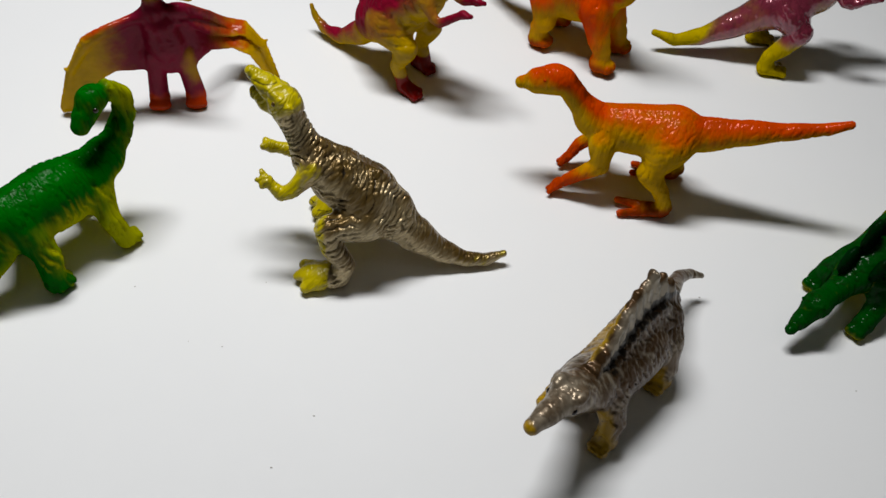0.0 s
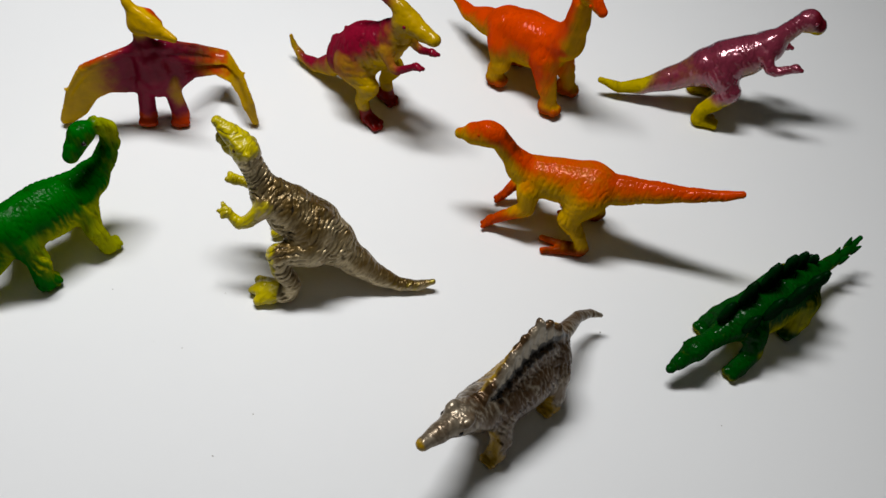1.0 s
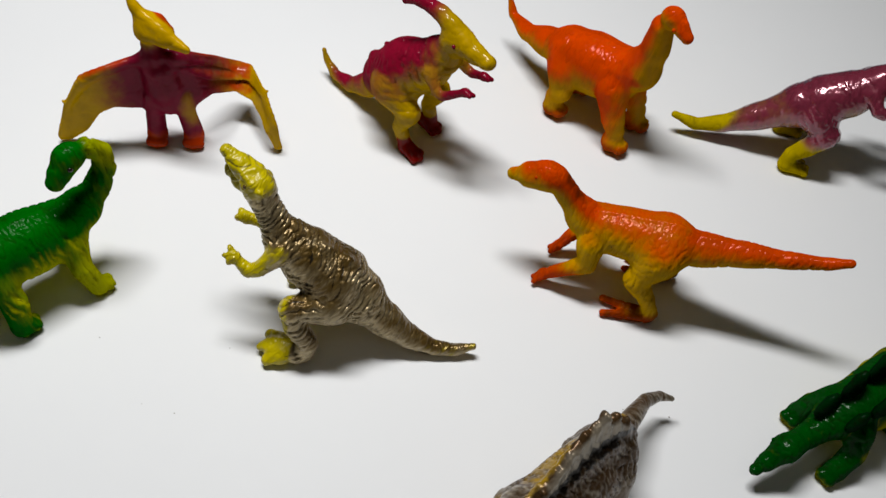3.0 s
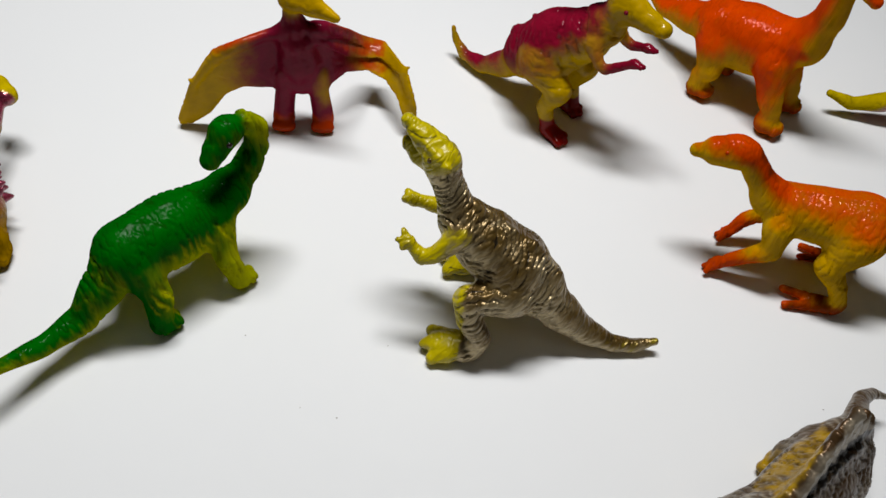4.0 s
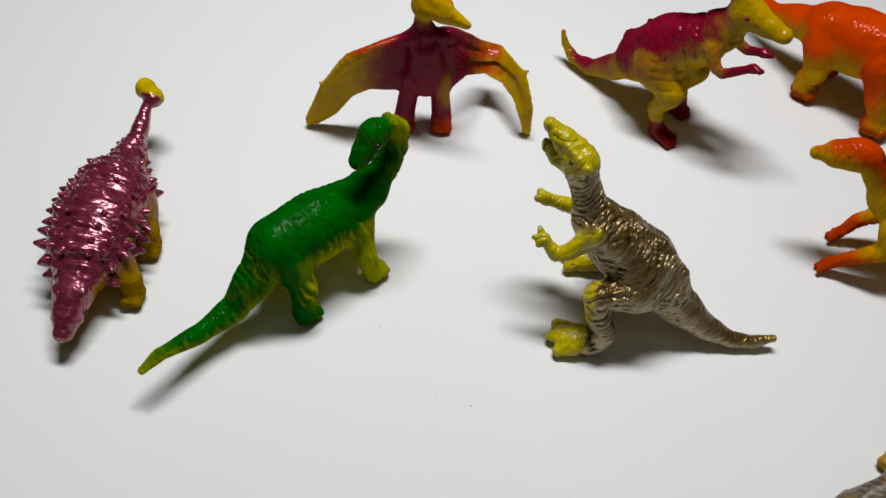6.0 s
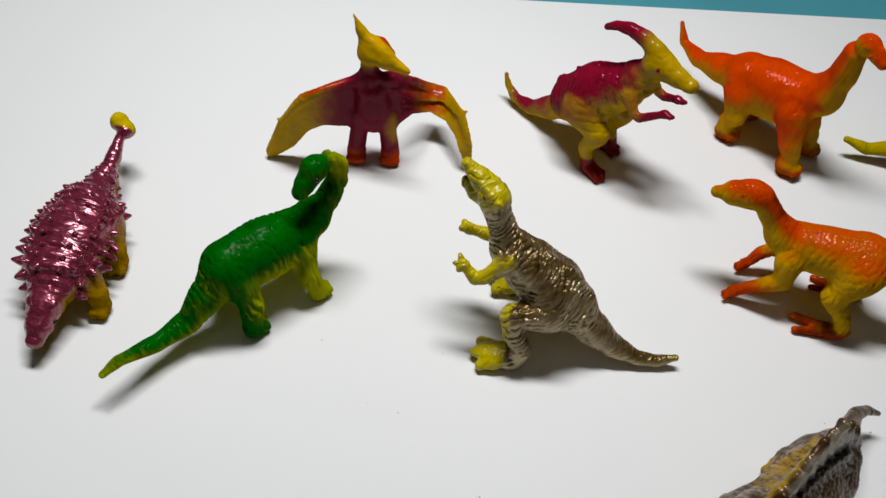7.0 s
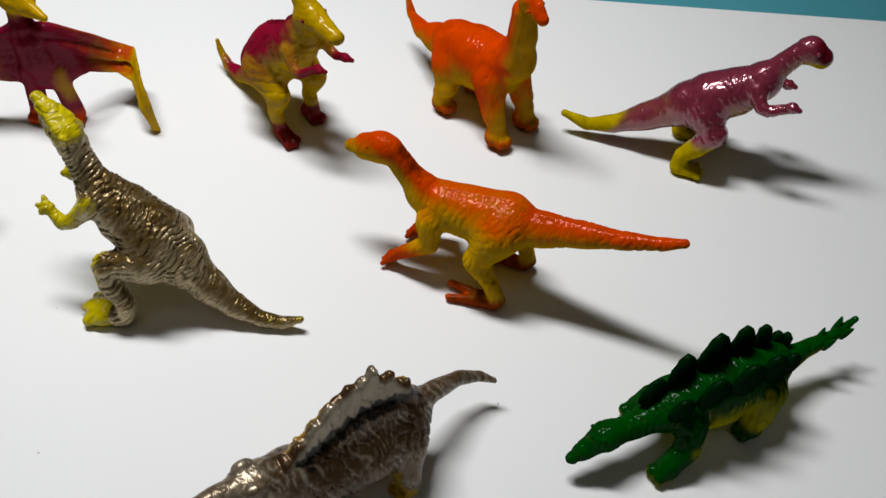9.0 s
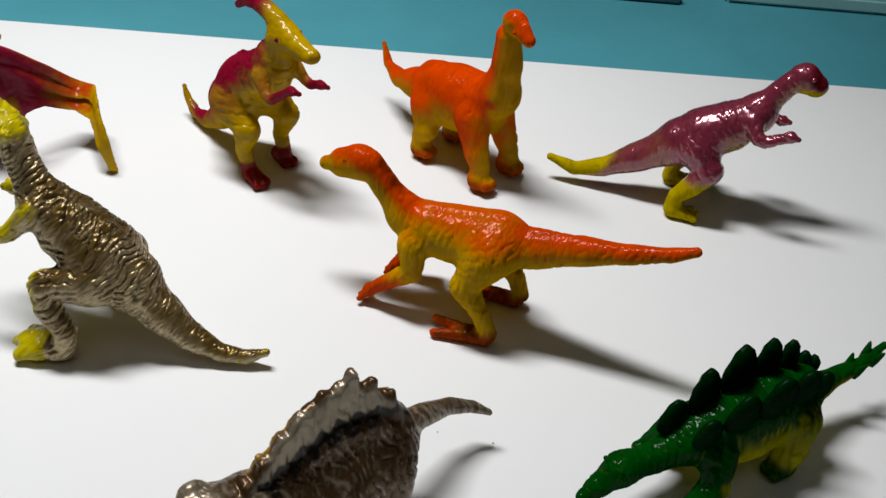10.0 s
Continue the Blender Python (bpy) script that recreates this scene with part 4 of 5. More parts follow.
def winged_pterosaur():
    m = Mould(0.42)
    m.bone("body", [(0, 0, 12.5, 3.2), (0, -0.2, 17.5, 4.2), (0.4, -0.6, 22.6, 3.7), (0.6, -1.0, 26.0, 2.5)], 1.4)
    m.bone("neck", [(0.6, -1.0, 25.6, 2.4), (0.8, -1.3, 29.5, 1.8)], 1.2)
    m.blob("head", (0.8, -1.2, 32.8), (2.3, 2.2, 2.1), 1.0)
    m.bone("head", [(0.8, -1.2, 33.0, 2.5), (2.8, 2.4, 32.8, 1.8)], 1.0)
    m.bone("beak", [(2.4, 2.0, 33.0, 1.9), (4.2, 5.2, 32.6, 1.1), (5.4, 7.4, 32.2, 0.5)], 0.8)
    m.bone("beak", [(2.4, 2.0, 31.8, 1.3), (5.2, 7.0, 31.6, 0.5)], 0.5)
    m.bone("beak", [(-0.2, -3.0, 37.8, 0.8), (1.8, 0.8, 35.2, 1.4), (5.2, 7.2, 32.3, 0.5)], 0.8)
    m.bone("crest", [(0.6, -1.6, 34.6, 1.9), (-0.2, -2.8, 37.4, 1.1), (-1.0, -4.6, 41.4, 0.3)], 1.0)
    m.bone("crest", [(-0.2, -0.6, 35.4, 1.3), (0.2, 1.4, 35.4, 1.2), (1.4, 3.6, 33.8, 0.8)], 1.0)
    bow = lambda y, z: 1.8 * (np.abs(y) / 25.0) ** 2 + 0.6 * np.sin(z * 0.25)
    thin = lambda y, z: 0.55 + 0.5 * np.exp(-np.abs(y) / 6.0)
    m.sheet("wing/1", [(0, 26), (4, 27.2), (9.5, 26.6), (16, 25.2), (18.6, 22.6), (20.6, 19), (23.2, 11), (24.8, -0.4), (22.4, -0.2), (21.0, 5.6), (19.2, 12.0), (16.8, 16.0), (13.2, 17.6), (9.4, 16.0), (6.6, 12.4), (4.6, 10.0), (0, 12)], (1, 2), bow, thin, 1.4)
    m.sheet("wing/-1", [(0, 26), (-4, 25.8), (-6.5, 24.7), (-15.6, 19.2), (-18.2, 17.2), (-21.6, 11.8), (-24.6, 5.6), (-26.6, -0.2), (-23.2, -0.2), (-18.8, 3.0), (-15.2, 7.4), (-11.8, 9.4), (-8.0, 9.8), (-4.4, 10.4), (0, 12)], (1, 2), bow, thin, 1.4)
    m.bone("wing/1", [(0.8, 3.0, 26.0, 1.6), (1.2, 9.5, 26.4, 1.1), (1.6, 16.2, 24.8, 1.4), (2.2, 20.6, 18.8, 0.9), (2.4, 23.0, 9.0, 0.8), (2.4, 23.4, 1.2, 0.7)], 0.8)
    m.bone("wing/1", [(1.2, 3.6, 23.8, 1.2), (1.6, 9.0, 22.6, 1.0), (1.8, 15.6, 23.8, 1.1)], 0.8)
    m.bone("wing/1", [(2.2, 20.4, 18.9, 0.6), (2.2, 21.7, 19.4, 0.35)], 0.3)
    m.bone("wing/-1", [(0.8, -3.0, 25.2, 1.6), (1.2, -6.5, 24.0, 1.0), (1.8, -15.6, 18.6, 1.4), (2.0, -21.4, 11.4, 0.9), (2.2, -25.2, 2.0, 0.7)], 0.8)
    m.bone("wing/-1", [(2.0, -21.4, 11.8, 0.5), (2.0, -22.4, 12.6, 0.3)], 0.3)
    for s in (1, -1):
        m.bone("leg/" + str(s), [(0, 2.8 * s, 14.0, 2.7), (0.4, 3.5 * s, 8.8, 2.1), (0.2, 4.1 * s, 3.0, 2.2)], 1.0)
        foot(m, "leg/" + str(s), (0.4, 4.1 * s, 1.8), [(2.4, 4.1 * s - 1.3, 1.2), (2.7, 4.1 * s, 1.2), (2.4, 4.1 * s + 1.3, 1.2)], 2.1, 1.2)

    def coat(p, n, names):
        c = np.full(len(p), 1.0)
        c = np.where(is_part(names, "body"), 1.05 - 0.35 * ramp01(value_noise(p * 0.16, 12), 0.45, 0.75), c)
        c = np.where(is_part(names, "wing"), 1.0 - 0.95 * ramp01(np.abs(p[:, 1]), 4, 20) + 0.15 * (value_noise(p * 0.2, 15) - 0.5), c)
        c = np.where(is_part(names, "leg/1"), 0.95 - 0.5 * ramp01(p[:, 2], 5, 9) * ramp01(n[:, 1] + 0.5 * n[:, 0], 0.0, 0.8), c)
        c = np.where(is_part(names, "head", "beak", "crest"), 0.0, c)
        c = np.where(is_part(names, "neck"), 0.9 - 0.9 * ramp01(p[:, 2], 29.5, 32), c)
        return c

    def accent(p, n, names):
        a = np.where(is_part(names, "wing"), 0.62 * ramp01(n[:, 2], -0.1, 0.5) * ramp01(np.abs(p[:, 1]), 3, 7) * ramp01(-np.abs(p[:, 1]), -21, -15) * ramp01(p[:, 2] + 5.0 * (p[:, 1] > 0), 12, 15), 0.0)
        a = np.where(is_part(names, "leg"), 0.72 * ramp01(-p[:, 2], -8, -2), a)
        return np.where(is_part(names, "crest"), 0.8 * ramp01(p[:, 1], -0.5, 1), a)

    def push(p, n, label, parts):
        veins = creases(p, (0, 0.5 , 1), 1.5, 6, 0.5, 0.9, 0.40) * ramp01(np.abs(p[:, 1]), 8, 13)
        return -0.14 * veins + 0.10 * (ridges(p, (0.2, 0.25, 0.2), 3) - 0.6)

    def swept(p):
        """One wing sweeps back and down from the shoulder, the other forward; both tips meet the table."""
        w = np.where(p[:, 1] > 0, 1.0, -0.25) * ramp01(np.abs(p[:, 1]), 4, 14) * (1 - 0.9 * ramp01(np.abs(p[:, 1]), 16, 25)) * ramp01(-p[:, 2], -30, -27)
        return p + np.stack([-0.75 * np.clip(p[:, 2] - 8, 0, None) * w, 0 * w, -0.50 * p[:, 2] * w], 1)
    root, made, _ = toy("toy_pterosaur", m, M_WING, (-40, 164.5, -79.3), "magenta and yellow plastic pterosaur toy with spread drooping wings", coat, accent, push, {"crest": "pointed yellow head crest", "beak": "long pointed yellow beak"}, warp=swept)
    eye(made["head"], 3.2, -0.6, 33.8, 0.45, M_WING)


def plate(m_parent, x, y, z, length, height, lean, material):
    """A leaf-shaped back plate."""
    bm = bmesh.new()
    outline = [(-0.42, 0.0), (-0.55, 0.35), (-0.42, 0.68), (-0.10, 0.98), (0.06, 1.0), (0.38, 0.70), (0.52, 0.35), (0.40, 0.0)]
    sides = []
    for side in (-1, 1):
        ring = [bm.verts.new((x + u * length, y + side * 0.45 + lean * v * height, z + v * height)) for u, v in outline]
        hub = bm.verts.new((x, y + side * 0.85 + lean * 0.4 * height, z + 0.4 * height))
        sides.append((ring, hub))
        n = len(ring)
        for i in range(n):
            a, b = ring[i], ring[(i + 1) % n]
            bm.faces.new((a, b, hub) if side < 0 else (b, a, hub))
    (r0, _), (r1, _) = sides
    for i in range(len(outline)):
        j = (i + 1) % len(outline)
        bm.faces.new((r0[j], r0[i], r1[i], r1[j]))
    bmesh.ops.recalc_face_normals(bm, faces=bm.faces)
    bmesh.ops.subdivide_edges(bm, edges=bm.edges[:], cuts=1, use_grid_fill=True, smooth=0.6)
    for v in bm.verts:
        v.co += 0.12 * noise.noise_vector(v.co * 0.9)
        v.co *= MM
    layer = bm.verts.layers.float.new("coat")
    for v in bm.verts:
        v[layer] = 1.0
    return part("back_plate", bm, material, m_parent)


def cone(name, parent, material, base, tip, r, coat_value=1.0, label=""):
    """A spike with a rounded tip between two points, in mm."""
    bm = bmesh.new()
    axis = Vector(tip) - Vector(base)
    turn = axis.to_track_quat("Z", "Y").to_matrix().to_4x4()
    rings = []
    for h, w in ((-0.15, 1.0), (0.25, 0.85), (0.6, 0.55), (0.88, 0.28)):
        rings.append([bm.verts.new((math.cos(a) * r * w, math.sin(a) * r * w, h * axis.length)) for a in [i * math.tau / 8 for i in range(8)]])
    top = bm.verts.new((0, 0, axis.length))
    for a, b in zip(rings[:-1], rings[1:]):
        for i in range(8):
            j = (i + 1) % 8
            bm.faces.new((a[i], a[j], b[j], b[i]))
    for i in range(8):
        bm.faces.new((rings[-1][i], rings[-1][(i + 1) % 8], top))
    layer = bm.verts.layers.float.new("coat")
    for v in bm.verts:
        v[layer] = coat_value
    bmesh.ops.transform(bm, matrix=Matrix.Scale(MM, 4) @ Matrix.Translation(base) @ turn, verts=bm.verts)
    return part(name, bm, material, parent, label)


def green_stegosaur():
    m = Mould(0.36)
    m.bone("tail", [(-14.5, 0, 10.6, 4.0), (-20.2, 0.1, 9.2, 2.5), (-26.0, -0.3, 9.2, 1.7), (-32.8, -0.3, 10.2, 1.15), (-38.0, -1.0, 11.7, 0.65)], 1.3)
    m.bone("body", [(-15, 0, 11.2, 4.6), (-7, 0, 11.6, 5.6), (1.5, 0, 10.8, 5.0), (7.0, 0, 9.4, 3.8)], 1.5, 1.02)
    m.blob("body", (-3.5, 0.6, 7.6), (10.0, 5.6, 4.4), 2.0)
    m.bone("neck", [(7.0, 0, 9.2, 3.6), (13.5, 0, 8.0, 2.5), (17.5, 0, 8.4, 2.2)], 1.3)
    m.blob("head", (19.6, 0, 8.6), (3.4, 2.8, 2.6), 0.9)
    m.bone("head", [(20, 0, 8.2, 2.4), (23.6, 0, 6.4, 1.85), (26.0, 0, 5.1, 1.15)], 0.8)
    for s in (1, -1):
        m.blob("head", (20.6, 1.4 * s, 9.9), (1.0, 0.7, 0.6), 0.4)
        m.cut([(27.6, 1.5 * s, 4.4, 0.12), (21.4, 2.6 * s, 6.8, 0.12)], 0.3)
        x, y = (9.6, 7.4) if s > 0 else (7.4, -5.2)
        m.bone("front_leg/" + str(s), [(4.4, 0.55 * y, 9.0, 3.0), (5.8, 0.92 * y, 5.2, 2.3), (x, y, 2.4, 2.0)], 1.2)
        foot(m, "front_leg/" + str(s), (x, y, 1.7), [(x + 2.4, y - 0.8, 1.2), (x + 2.2, y + 0.9, 1.2)], 2.0, 1.2)
        y = 6.6 if s > 0 else -4.4
        m.bone("hind_leg/" + str(s), [(-12.4, 0.6 * y, 9.6, 3.9), (-11.0, 0.95 * y, 5.4, 2.6), (-10.0, y, 2.4, 2.1)], 1.2)
        foot(m, "hind_leg/" + str(s), (-10.0, y, 1.7), [(-7.8, y - 0.7, 1.2), (-8.0, y + 0.9, 1.2)], 2.1, 1.2)

    def coat(p, n, names):
        c = 0.42 + 0.45 * n[:, 2] + 0.13 * (p[:, 2] - 10) + 0.3 * ramp01(p[:, 0], 2, 8)
        c = np.where(is_part(names, "head", "neck"), 0.95, c)
        c = np.where(is_part(names, "hind_leg"), 0.28 + 0.07 * (p[:, 2] - 7) + 0.9 * ramp01(-p[:, 2], -4.5, -3), c)
        c = np.where(is_part(names, "front_leg"), 1.1 - 0.75 * ramp01(p[:, 2], 4.5, 6) * ramp01(-p[:, 2], -9, -7) * ramp01(-n[:, 0], -0.6, 0.3) - 0.9 * ramp01(-p[:, 2], -2.4, -1.0), c)
        return c
    folds = lambda p, n, width: creases(p, (1, 0, 0.1), 1.5, 5, width, 0.9, 0.42) * ramp01(p[:, 2], 3, 6)
    push = lambda p, n, label, parts: 0.10 * (ridges(p, (0.2, 0.2, 0.15), 3) - 0.6) - 0.24 * folds(p, n, 0.45)
    root, made, _ = toy("toy_stegosaur", m, M_DARKGREEN, (112, 122, 218.5), "dark green plastic plated dinosaur toy with lowered head", coat, push=push, streaks=lambda p, n, names: 0.3 * folds(p, n, 0.6) * is_part(names, "body", "hind_leg"), wash=lambda p, n, names: 0.5 * folds(p, n, 0.2))
    for x, z, l, h in ((9.4, 11.4, 5.6, 5.6), (4.4, 14.4, 5.0, 7.4), (-1.8, 15.8, 6.0, 8.4), (-7.8, 16.2, 4.8, 7.4), (-13.0, 15.2, 3.6, 6.2), (-17.4, 13.4, 3.0, 4.0), (-20.6, 12.2, 2.4, 3.0)):
        plate(root, x, -1.9, z, l, h, -0.10, M_PLATE)
    for x, z, l, h in ((7.6, 11.2, 4.4, 4.4), (1.8, 12.8, 5.4, 6.0), (-4.6, 13.8, 6.0, 6.4), (-10.8, 13.4, 5.0, 5.8), (-15.8, 12.2, 3.8, 4.4)):
        plate(root, x, 4.1 - 0.07 * abs(x + 5), z + 1.5, l * 1.1, h * 1.15, 0.0, M_PLATE)
    for x, y, z in ((-29.4, 0.0, 10.5), (-33.8, -0.4, 11.3)):
        for s in (1, -1):
            cone("tail_spike", root, M_DARKGREEN, (x, y + 0.7 * s, z - 0.4), (x - 1.0, y + 1.6 * s, z + 2.3), 0.95)
    eye(made["head"], 21.0, 2.45, 9.3, 0.4, M_DARKGREEN)
    eye(made["head"], 21.0, -2.45, 9.3, 0.4, M_DARKGREEN)


def bronze_dimetrodon():
    m = Mould(0.36)
    m.bone("tail", [(-9.0, -0.4, 14.0, 3.6), (-15.6, -1.7, 13.0, 1.9), (-22.4, -3.2, 9.6, 1.4), (-26.8, -2.6, 7.4, 1.05), (-29.2, -0.9, 6.2, 0.6)], 1.4)
    m.bone("body", [(-8.5, 0.2, 12.6, 4.8), (-2.0, 0.6, 12.0, 5.8), (6.0, 0.6, 12.4, 5.6), (12.5, 0.2, 13.8, 4.4)], 1.5)
    m.blob("body", (1.0, 0.6, 10.0), (12.0, 5.4, 4.6), 2.0)
    m.sheet("body", [(14, 14.5), (9, 19.2), (0, 22.2), (-6, 21.6), (-11, 17), (-10, 12), (12, 12)], (0, 2), lambda x, z: 0.4 + 0 * x, lambda x, z: 3.6 - 0.30 * np.clip(z - 13, 0, 9), 2.0)
    m.bone("neck", [(12.5, 0, 14.4, 4.6), (16.5, 0, 16.4, 3.8)], 1.3)
    m.blob("head", (18.4, 0, 17.6), (4.0, 3.4, 2.8), 0.9)
    m.bone("head", [(18.0, 0, 17.7, 3.0), (23.4, 0, 18.8, 2.2), (28.2, -0.1, 19.6, 1.45)], 0.9)
    for s in (1, -1):
        y = 6.8 if s > 0 else -5.0
        m.blob("head", (18.8, 2.2 * s, 20.2), (1.9, 1.1, 1.0), 0.5)
        m.cut([(31.0, 1.9 * s, 18.9, 0.14), (19.5, 3.4 * s, 16.2, 0.14)], 0.3)
        m.bone("front_leg/" + str(s), [(9.4, y * 0.5, 11.0, 3.2), (10.4, y * 0.92, 6.6, 2.4), (11.4, y, 2.4, 2.0)], 1.2)
        foot(m, "front_leg/" + str(s), (11.4, y, 1.7), [(14.0, y - 0.8 * s, 1.2), (13.8, y + s, 1.2)], 2.1, 1.2)
        m.bone("hind_leg/" + str(s), [(-7.4, y * 0.5, 11.0, 3.6), (-6.0, y * 0.9, 6.4, 2.5), (-6.4, y * 0.95, 2.4, 2.1)], 1.2)
        foot(m, "hind_leg/" + str(s), (-6.2, y * 0.95, 1.7), [(-3.8, y * 0.95 - 0.8 * s, 1.2), (-4.0, y * 0.95 + s, 1.2)], 2.1, 1.2)
    lean = lambda x, z: -0.20 * np.clip(z - 17, 0, None) * np.exp(-((x + 2) / 11) ** 2)
    wedge = lambda x, z: 1.7 - 0.075 * np.clip(z - 15, 0, 14)
    rim = [(14.6, 16), (14.4, 18.4), (13.4, 20.4), (12.2, 20.5), (10.8, 22.6), (9.4, 22.8), (7.8, 25.0), (6.4, 25.1), (4.4, 27.0), (3.0, 26.8), (0.8, 28.0), (-0.8, 27.6), (-2.6, 28.4), (-4.6, 28.2), (-5.4, 26.6), (-7.0, 26.2), (-8.2, 24.2), (-9.8, 23.2), (-11.0, 20.6), (-12.0, 19.0), (-13.0, 16)]
    m.sheet("sail", rim, (0, 2), lean, wedge, 1.0)
    for x, z in ((-3.8, 28.2), (-6.8, 26.0), (-9.4, 22.9)):
        m.blob("sail", (x, float(lean(np.array(x), np.array(z))), z), (1.1, 1.1, 1.0) if x > -5 else (0.8, 0.8, 0.8), 0.5)

    def coat(p, n, names):
        c = 0.55 + 0.35 * (value_noise(p * 0.3, 6) - 0.5) + 0.2 * n[:, 2]
        c = np.where(is_part(names, "head"), 0.48 + 0.3 * (value_noise(p * 0.4, 6) - 0.5), c)
        c = np.where(is_part(names, "body"), 0.95 - 0.35 * ramp01(-p[:, 2], -11, -6), c)
        below = np.interp(p[:, 0], [x for x, z in rim[::-1]], [z for x, z in rim[::-1]]) - p[:, 2]
        return np.where(is_part(names, "sail"), 0.9 * ramp01(-below, -1.2, -0.3) * ramp01(value_noise(p * 0.45, 17), 0.42, 0.62) + 0.95 - 0.9 * ramp01(p[:, 2] + 0.02 * (p[:, 0] + 2) ** 2, 22.0, 24.0) * ramp01(n[:, 1], -0.3, 0.3), c)

    def accent(p, n, names):
        a = np.where(is_part(names, "head"), 0.9 * ramp01(p[:, 0], 27.6, 29.2), 0.0)
        a = np.where(is_part(names, "front_leg", "hind_leg"), 0.75 * ramp01(n[:, 0] + ramp01(-p[:, 2], -6, -3), 0.3, 0.9), a)
        a = np.where(is_part(names, "sail"), 0.72 * ramp01(-n[:, 1], -0.1, 0.3) * ramp01(p[:, 2], 15, 17), a)
        a = np.where(is_part(names, "body"), 0.55 * ramp01(-n[:, 1], 0.0, 0.4) * ramp01(p[:, 2], 11, 15), a)
        return np.where(is_part(names, "sail") & (p[:, 0] < 3), 0.95 * ramp01(-n[:, 1], 0.1, 0.6) * ramp01(-p[:, 2], -27, -24), a)

    def push(p, n, label, parts):
        sail = np.array([s == "sail" for s in parts])[label]
        spines = 0.13 * np.sin(2.4 * (p[:, 0] + 0.12 * (p[:, 2] - 15) * p[:, 0] / 10))
        head = np.array([s in ("head", "neck", "tail") for s in parts])[label]
        hide = np.where(head, 0.05, 0.12) * (ridges(p, (0.4, 0.35, 0.14), 3) - 0.6) - np.where(head, 0.05, 0.34) * creases(p, (1, 0, -0.35), 1.3, 5, 0.45, 1.0, 0.38)
        return np.where(sail, spines + 0.5 * hide, hide)
    root, made, _ = toy("toy_dimetrodon", m, M_BRONZE, (56, 95, 226.7), "pearly grey-bronze plastic sail-backed dimetrodon toy with yellow snout", coat, accent, push, {"sail": "scalloped bronze back sail"},
                        lambda p, n, names: np.where(is_part(names, "sail", "body"), 1.0 * np.exp(-((p[:, 2] - 22.6 + 0.02 * (p[:, 0] + 2) ** 2 + 0.5 * np.sin(2.1 * p[:, 0])) / 1.2) ** 2) * ramp01(n[:, 1], 0.0, 0.5), 0.0) + 0.75 * is_part(names, "body", "hind_leg", "front_leg", "tail") * creases(p, (1, 0, -0.35), 1.3, 5, 0.26, 1.0, 0.38),
                        streaks=lambda p, n, names: 0.55 * is_part(names, "body", "tail", "neck") * creases(p, (1, 0, -0.35), 1.3, 25, 0.6, 1.3, 0.42))
    eye(made["head"], 20.6, 2.45, 18.9, 0.7)
    eye(made["head"], 20.6, -2.45, 18.9, 0.7)


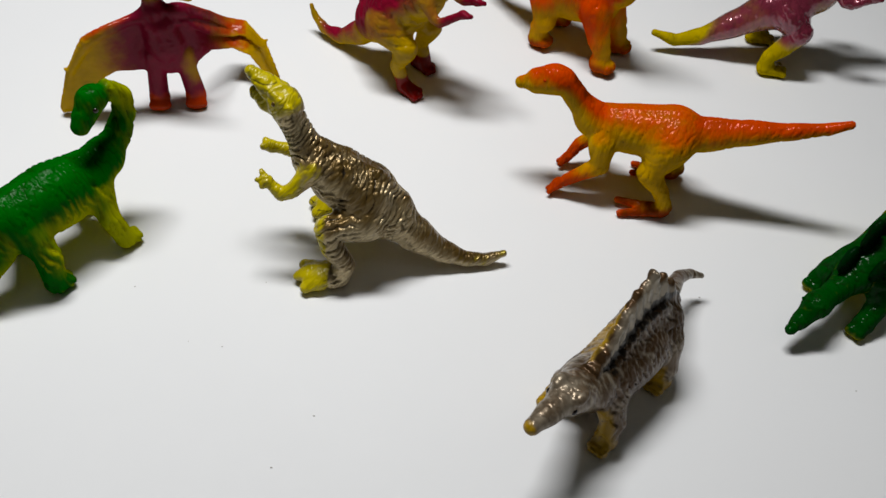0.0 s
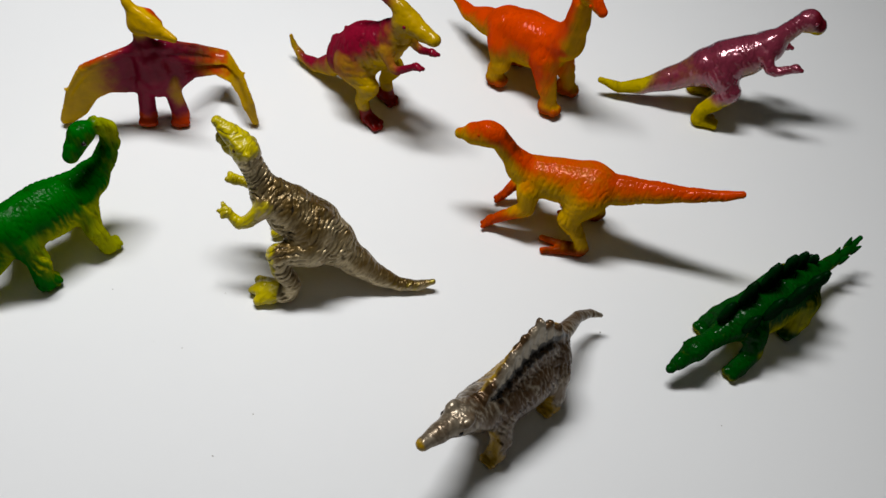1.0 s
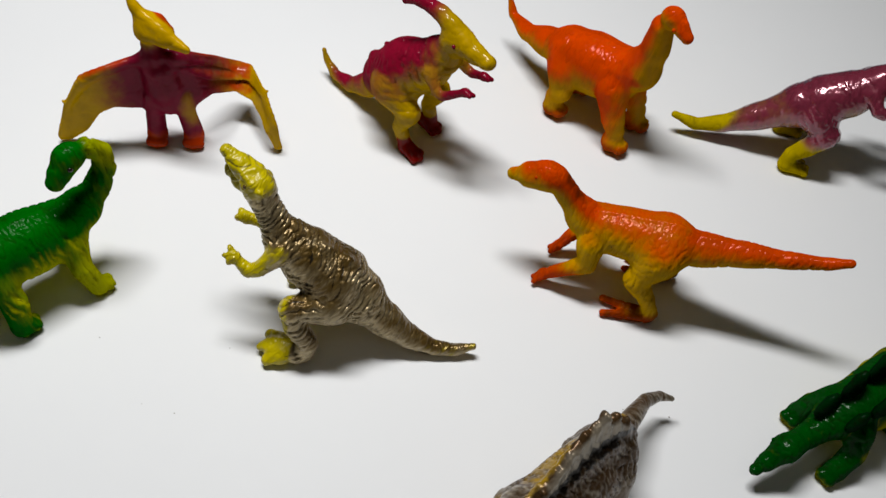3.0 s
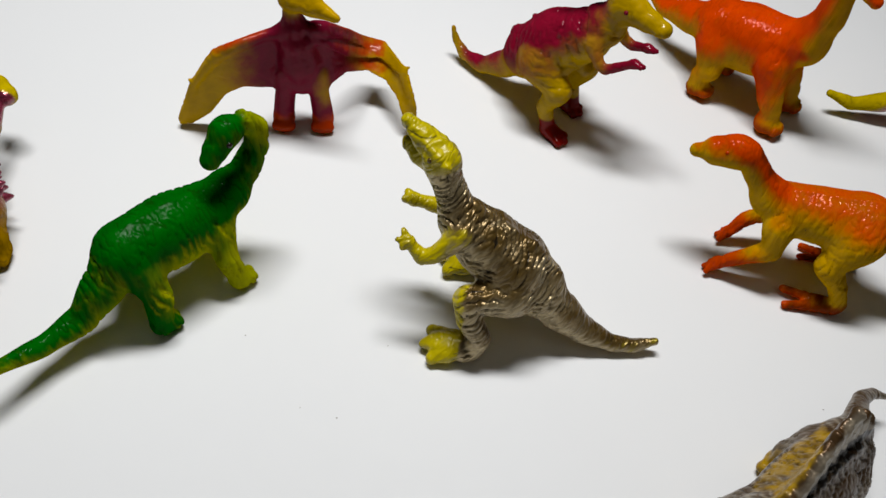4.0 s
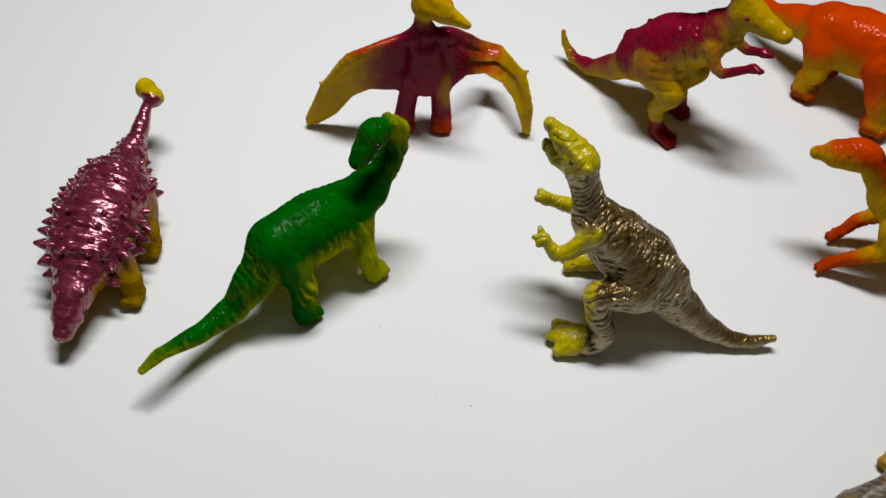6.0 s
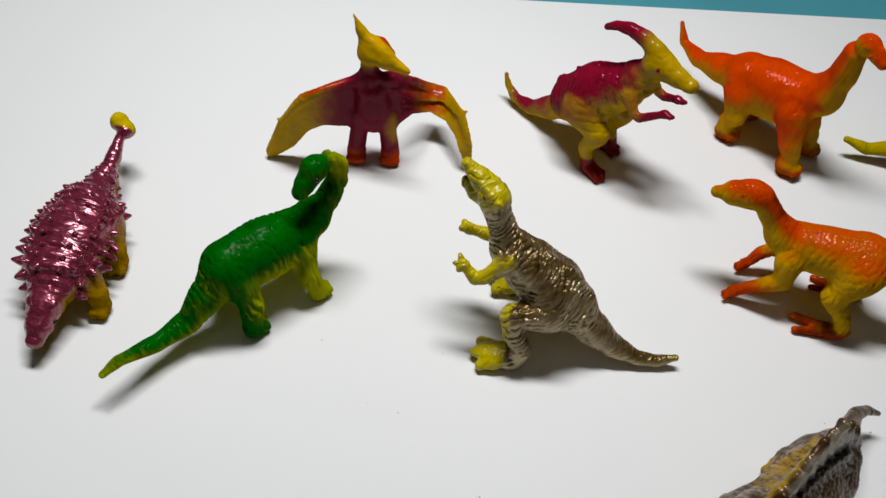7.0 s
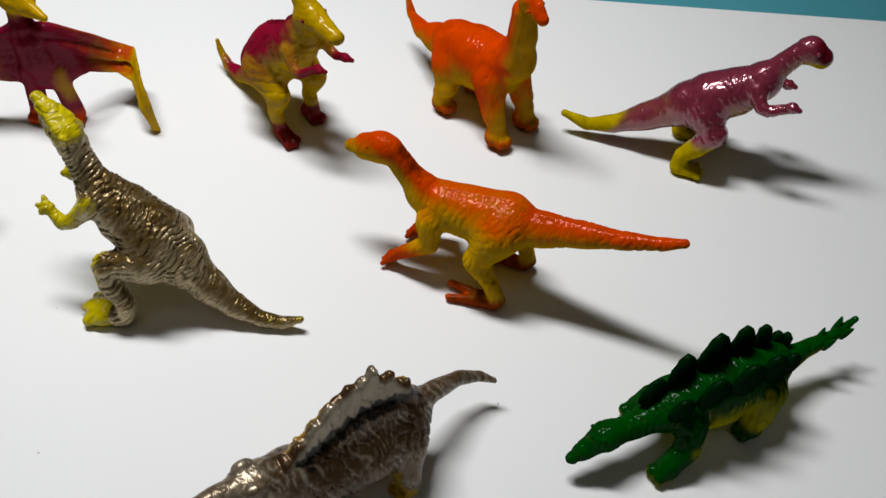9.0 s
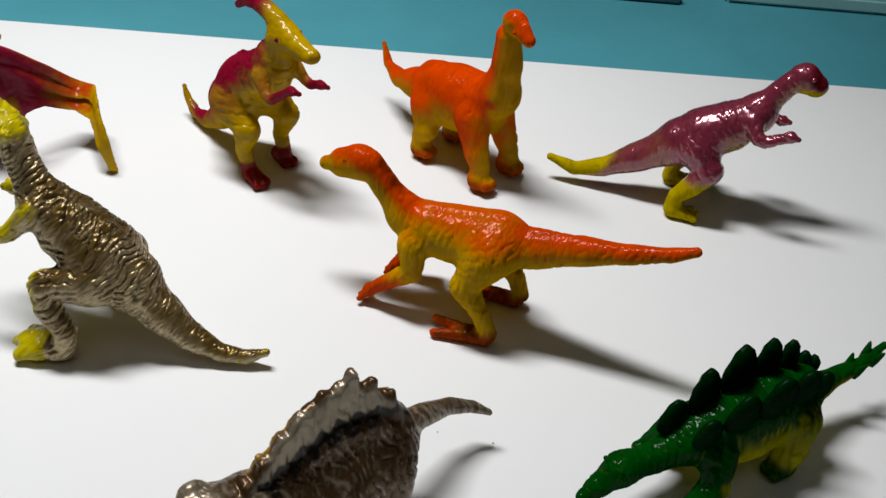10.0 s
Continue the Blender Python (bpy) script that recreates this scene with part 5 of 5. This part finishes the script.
def purple_ankylosaur():
    m = Mould(0.36)
    m.bone("tail", [(-6, 0, 9.8, 5.4), (-13.0, 0, 9.6, 3.5), (-19.5, 0, 10.2, 1.75), (-25.6, 0, 12.2, 1.0)], 1.5)
    m.blob("tail_club", (-27.4, 1.1, 13.0), (2.1, 1.9, 1.9), 0.8)
    m.blob("tail_club", (-28.8, -0.9, 13.8), (2.3, 1.9, 2.0), 0.8)
    m.bone("body", [(-6, -0.3, 9.8, 5.4), (2.0, -0.5, 10.0, 6.3), (9.0, -0.4, 9.4, 5.6), (13.4, 0, 8.6, 3.8)], 1.5, 1.28)
    m.bone("neck", [(13.4, 0, 8.6, 3.8), (16.6, 0, 8.0, 3.2)], 1.2, 1.1)
    m.bone("head", [(17.4, 0, 8.0, 3.2), (21.4, 0, 6.6, 2.6), (24.2, 0, 5.4, 1.7)], 0.9, 1.05)
    for s in (1, -1):
        m.blob("head", (18.0, 2.4 * s, 9.6), (1.2, 0.9, 0.9), 0.4)
        m.cut([(26.4, 2.0 * s, 4.6, 0.14), (20.2, 3.3 * s, 5.4, 0.14)], 0.3)
        y = 7.4 if s > 0 else -5.4
        m.bone("front_leg/" + str(s), [(9.4, 0.65 * y, 8.0, 3.0), (11.2, 0.95 * y, 5.0, 2.3), (11.8, y, 2.3, 2.0)], 1.1)
        foot(m, "front_leg/" + str(s), (11.8, y, 1.7), [(13.8, y - 0.7, 1.3), (13.6, y + 0.9, 1.3)], 2.0, 1.2)
        m.bone("hind_leg/" + str(s), [(-3.6, 4.6 * s, 8.4, 3.6), (0.0, 6.8 * s, 4.8, 2.3), (0.6, 7.0 * s, 2.3, 2.0)], 1.1)
        foot(m, "hind_leg/" + str(s), (0.6, 7.0 * s, 1.7), [(2.6, 6.3 * s, 1.3), (2.4, 7.9 * s, 1.3)], 2.1, 1.2)

    def coat(p, n, names):
        c = 0.80 + 0.4 * n[:, 2] + 0.12 * (p[:, 2] - 9) - 0.75 * ramp01(n[:, 1] - 0.6 * n[:, 2], 0.1, 0.9)
        c = np.where(is_part(names, "front_leg", "hind_leg"), 0.05 + 0.1 * (p[:, 2] - 6), c)
        return np.where(is_part(names, "head"), 0.65 + 0.7 * n[:, 2], c)
    accent = lambda p, n, names: np.where(is_part(names, "tail_club"), ramp01(-p[:, 0], 25.8, 27.6), 0.0)

    def push(p, n, label, parts):
        body = np.array([s in ("body", "tail") for s in parts])[label]
        bands = 0.20 * np.sin(2.7 * p[:, 0] + 1.5 * value_noise(p * 0.3, 2)) * ramp01(n[:, 2], 0.2, 0.7) * (p[:, 0] > -18) * (0.3 + 1.4 * ramp01(value_noise(p * 0.4, 22), 0.35, 0.65))
        return np.where(body, bands, 0) + 0.30 * (ridges(p, (0.45, 0.4, 0.4), 3) - 0.6)
    root, made, shell = toy("toy_ankylosaur", m, M_PURPLE, (-91.8, 118, 273.8), "pearly magenta plastic armoured dinosaur toy with yellow tail club", coat, accent, push, {"tail_club": "yellow tipped tail club"})
    verts, normals, names = shell
    shell_part = is_part(names, "body", "tail")
    verts, normals = verts[shell_part], normals[shell_part]
    turns = np.degrees(np.arctan2(verts[:, 1], verts[:, 2] - 8.5))
    for angle, size, first, last in ((92, 2.1, 13.5, -12), (68, 1.7, 12.5, -15), (44, 1.2, 11.5, -17), (20, 0.8, 12.5, -17)):
        for side in (1, -1):
            x = first
            while x > last:
                far = np.abs(verts[:, 0] - x) + 0.15 * np.abs(turns - side * (angle + random.uniform(-2, 2)))
                i = int(np.argmin(far))
                base, out = Vector(verts[i]), Vector(normals[i])
                k = 1.15 * size * random.uniform(0.8, 1.2) * (0.45 + 0.55 * min(1.0, max(0.0, (x + 14) / 22)))
                cone("spike", root, M_PURPLE, base - 0.25 * out, base + (out + Vector((0.15, 0, 0.2))).normalized() * k, 0.5 + 0.36 * k)
                x -= random.uniform(2.2, 2.8)
    eye(made["head"], 20.2, 2.75, 7.4, 0.45)
    eye(made["head"], 20.2, -2.75, 7.4, 0.45)


orange_theropod()
taupe_theropod()
green_sauropod()
red_sauropod()
crested_hadrosaur()
plum_theropod()
winged_pterosaur()
green_stegosaur()
bronze_dimetrodon()
purple_ankylosaur()


# ---- crumbs on the board ----
def crumbs():
    """A few specks of dust, far too small to count."""
    bm = bmesh.new()
    for x, y in ((-18.2, 98.1), (-24.7, 98.8), (-37.5, 110.7), (-12.2, 113.6), (67.6, 116.1), (104.6, 96.0), (-5.6, 74.5), (77.0, 116.3), (0.6, 84.7)):
        r = random.uniform(0.10, 0.18) * MM
        made = bmesh.ops.create_icosphere(bm, subdivisions=1, radius=r, matrix=Matrix.Translation((x * MM, y * MM, r * 0.5)) @ Matrix.Diagonal((random.uniform(0.8, 2.2), 1, 0.6, 1)))
        for v in made["verts"]:
            v.co += noise.noise_vector(v.co * 9000) * r * 0.3
    mesh = bpy.data.meshes.new("dust_specks")
    bm.to_mesh(mesh)
    bm.free()
    mesh.materials.append(M_DUST)
    tagged(new("dust_specks", mesh), "tiny grey dust specks on the white board", "dust", kind="stuff")


crumbs()
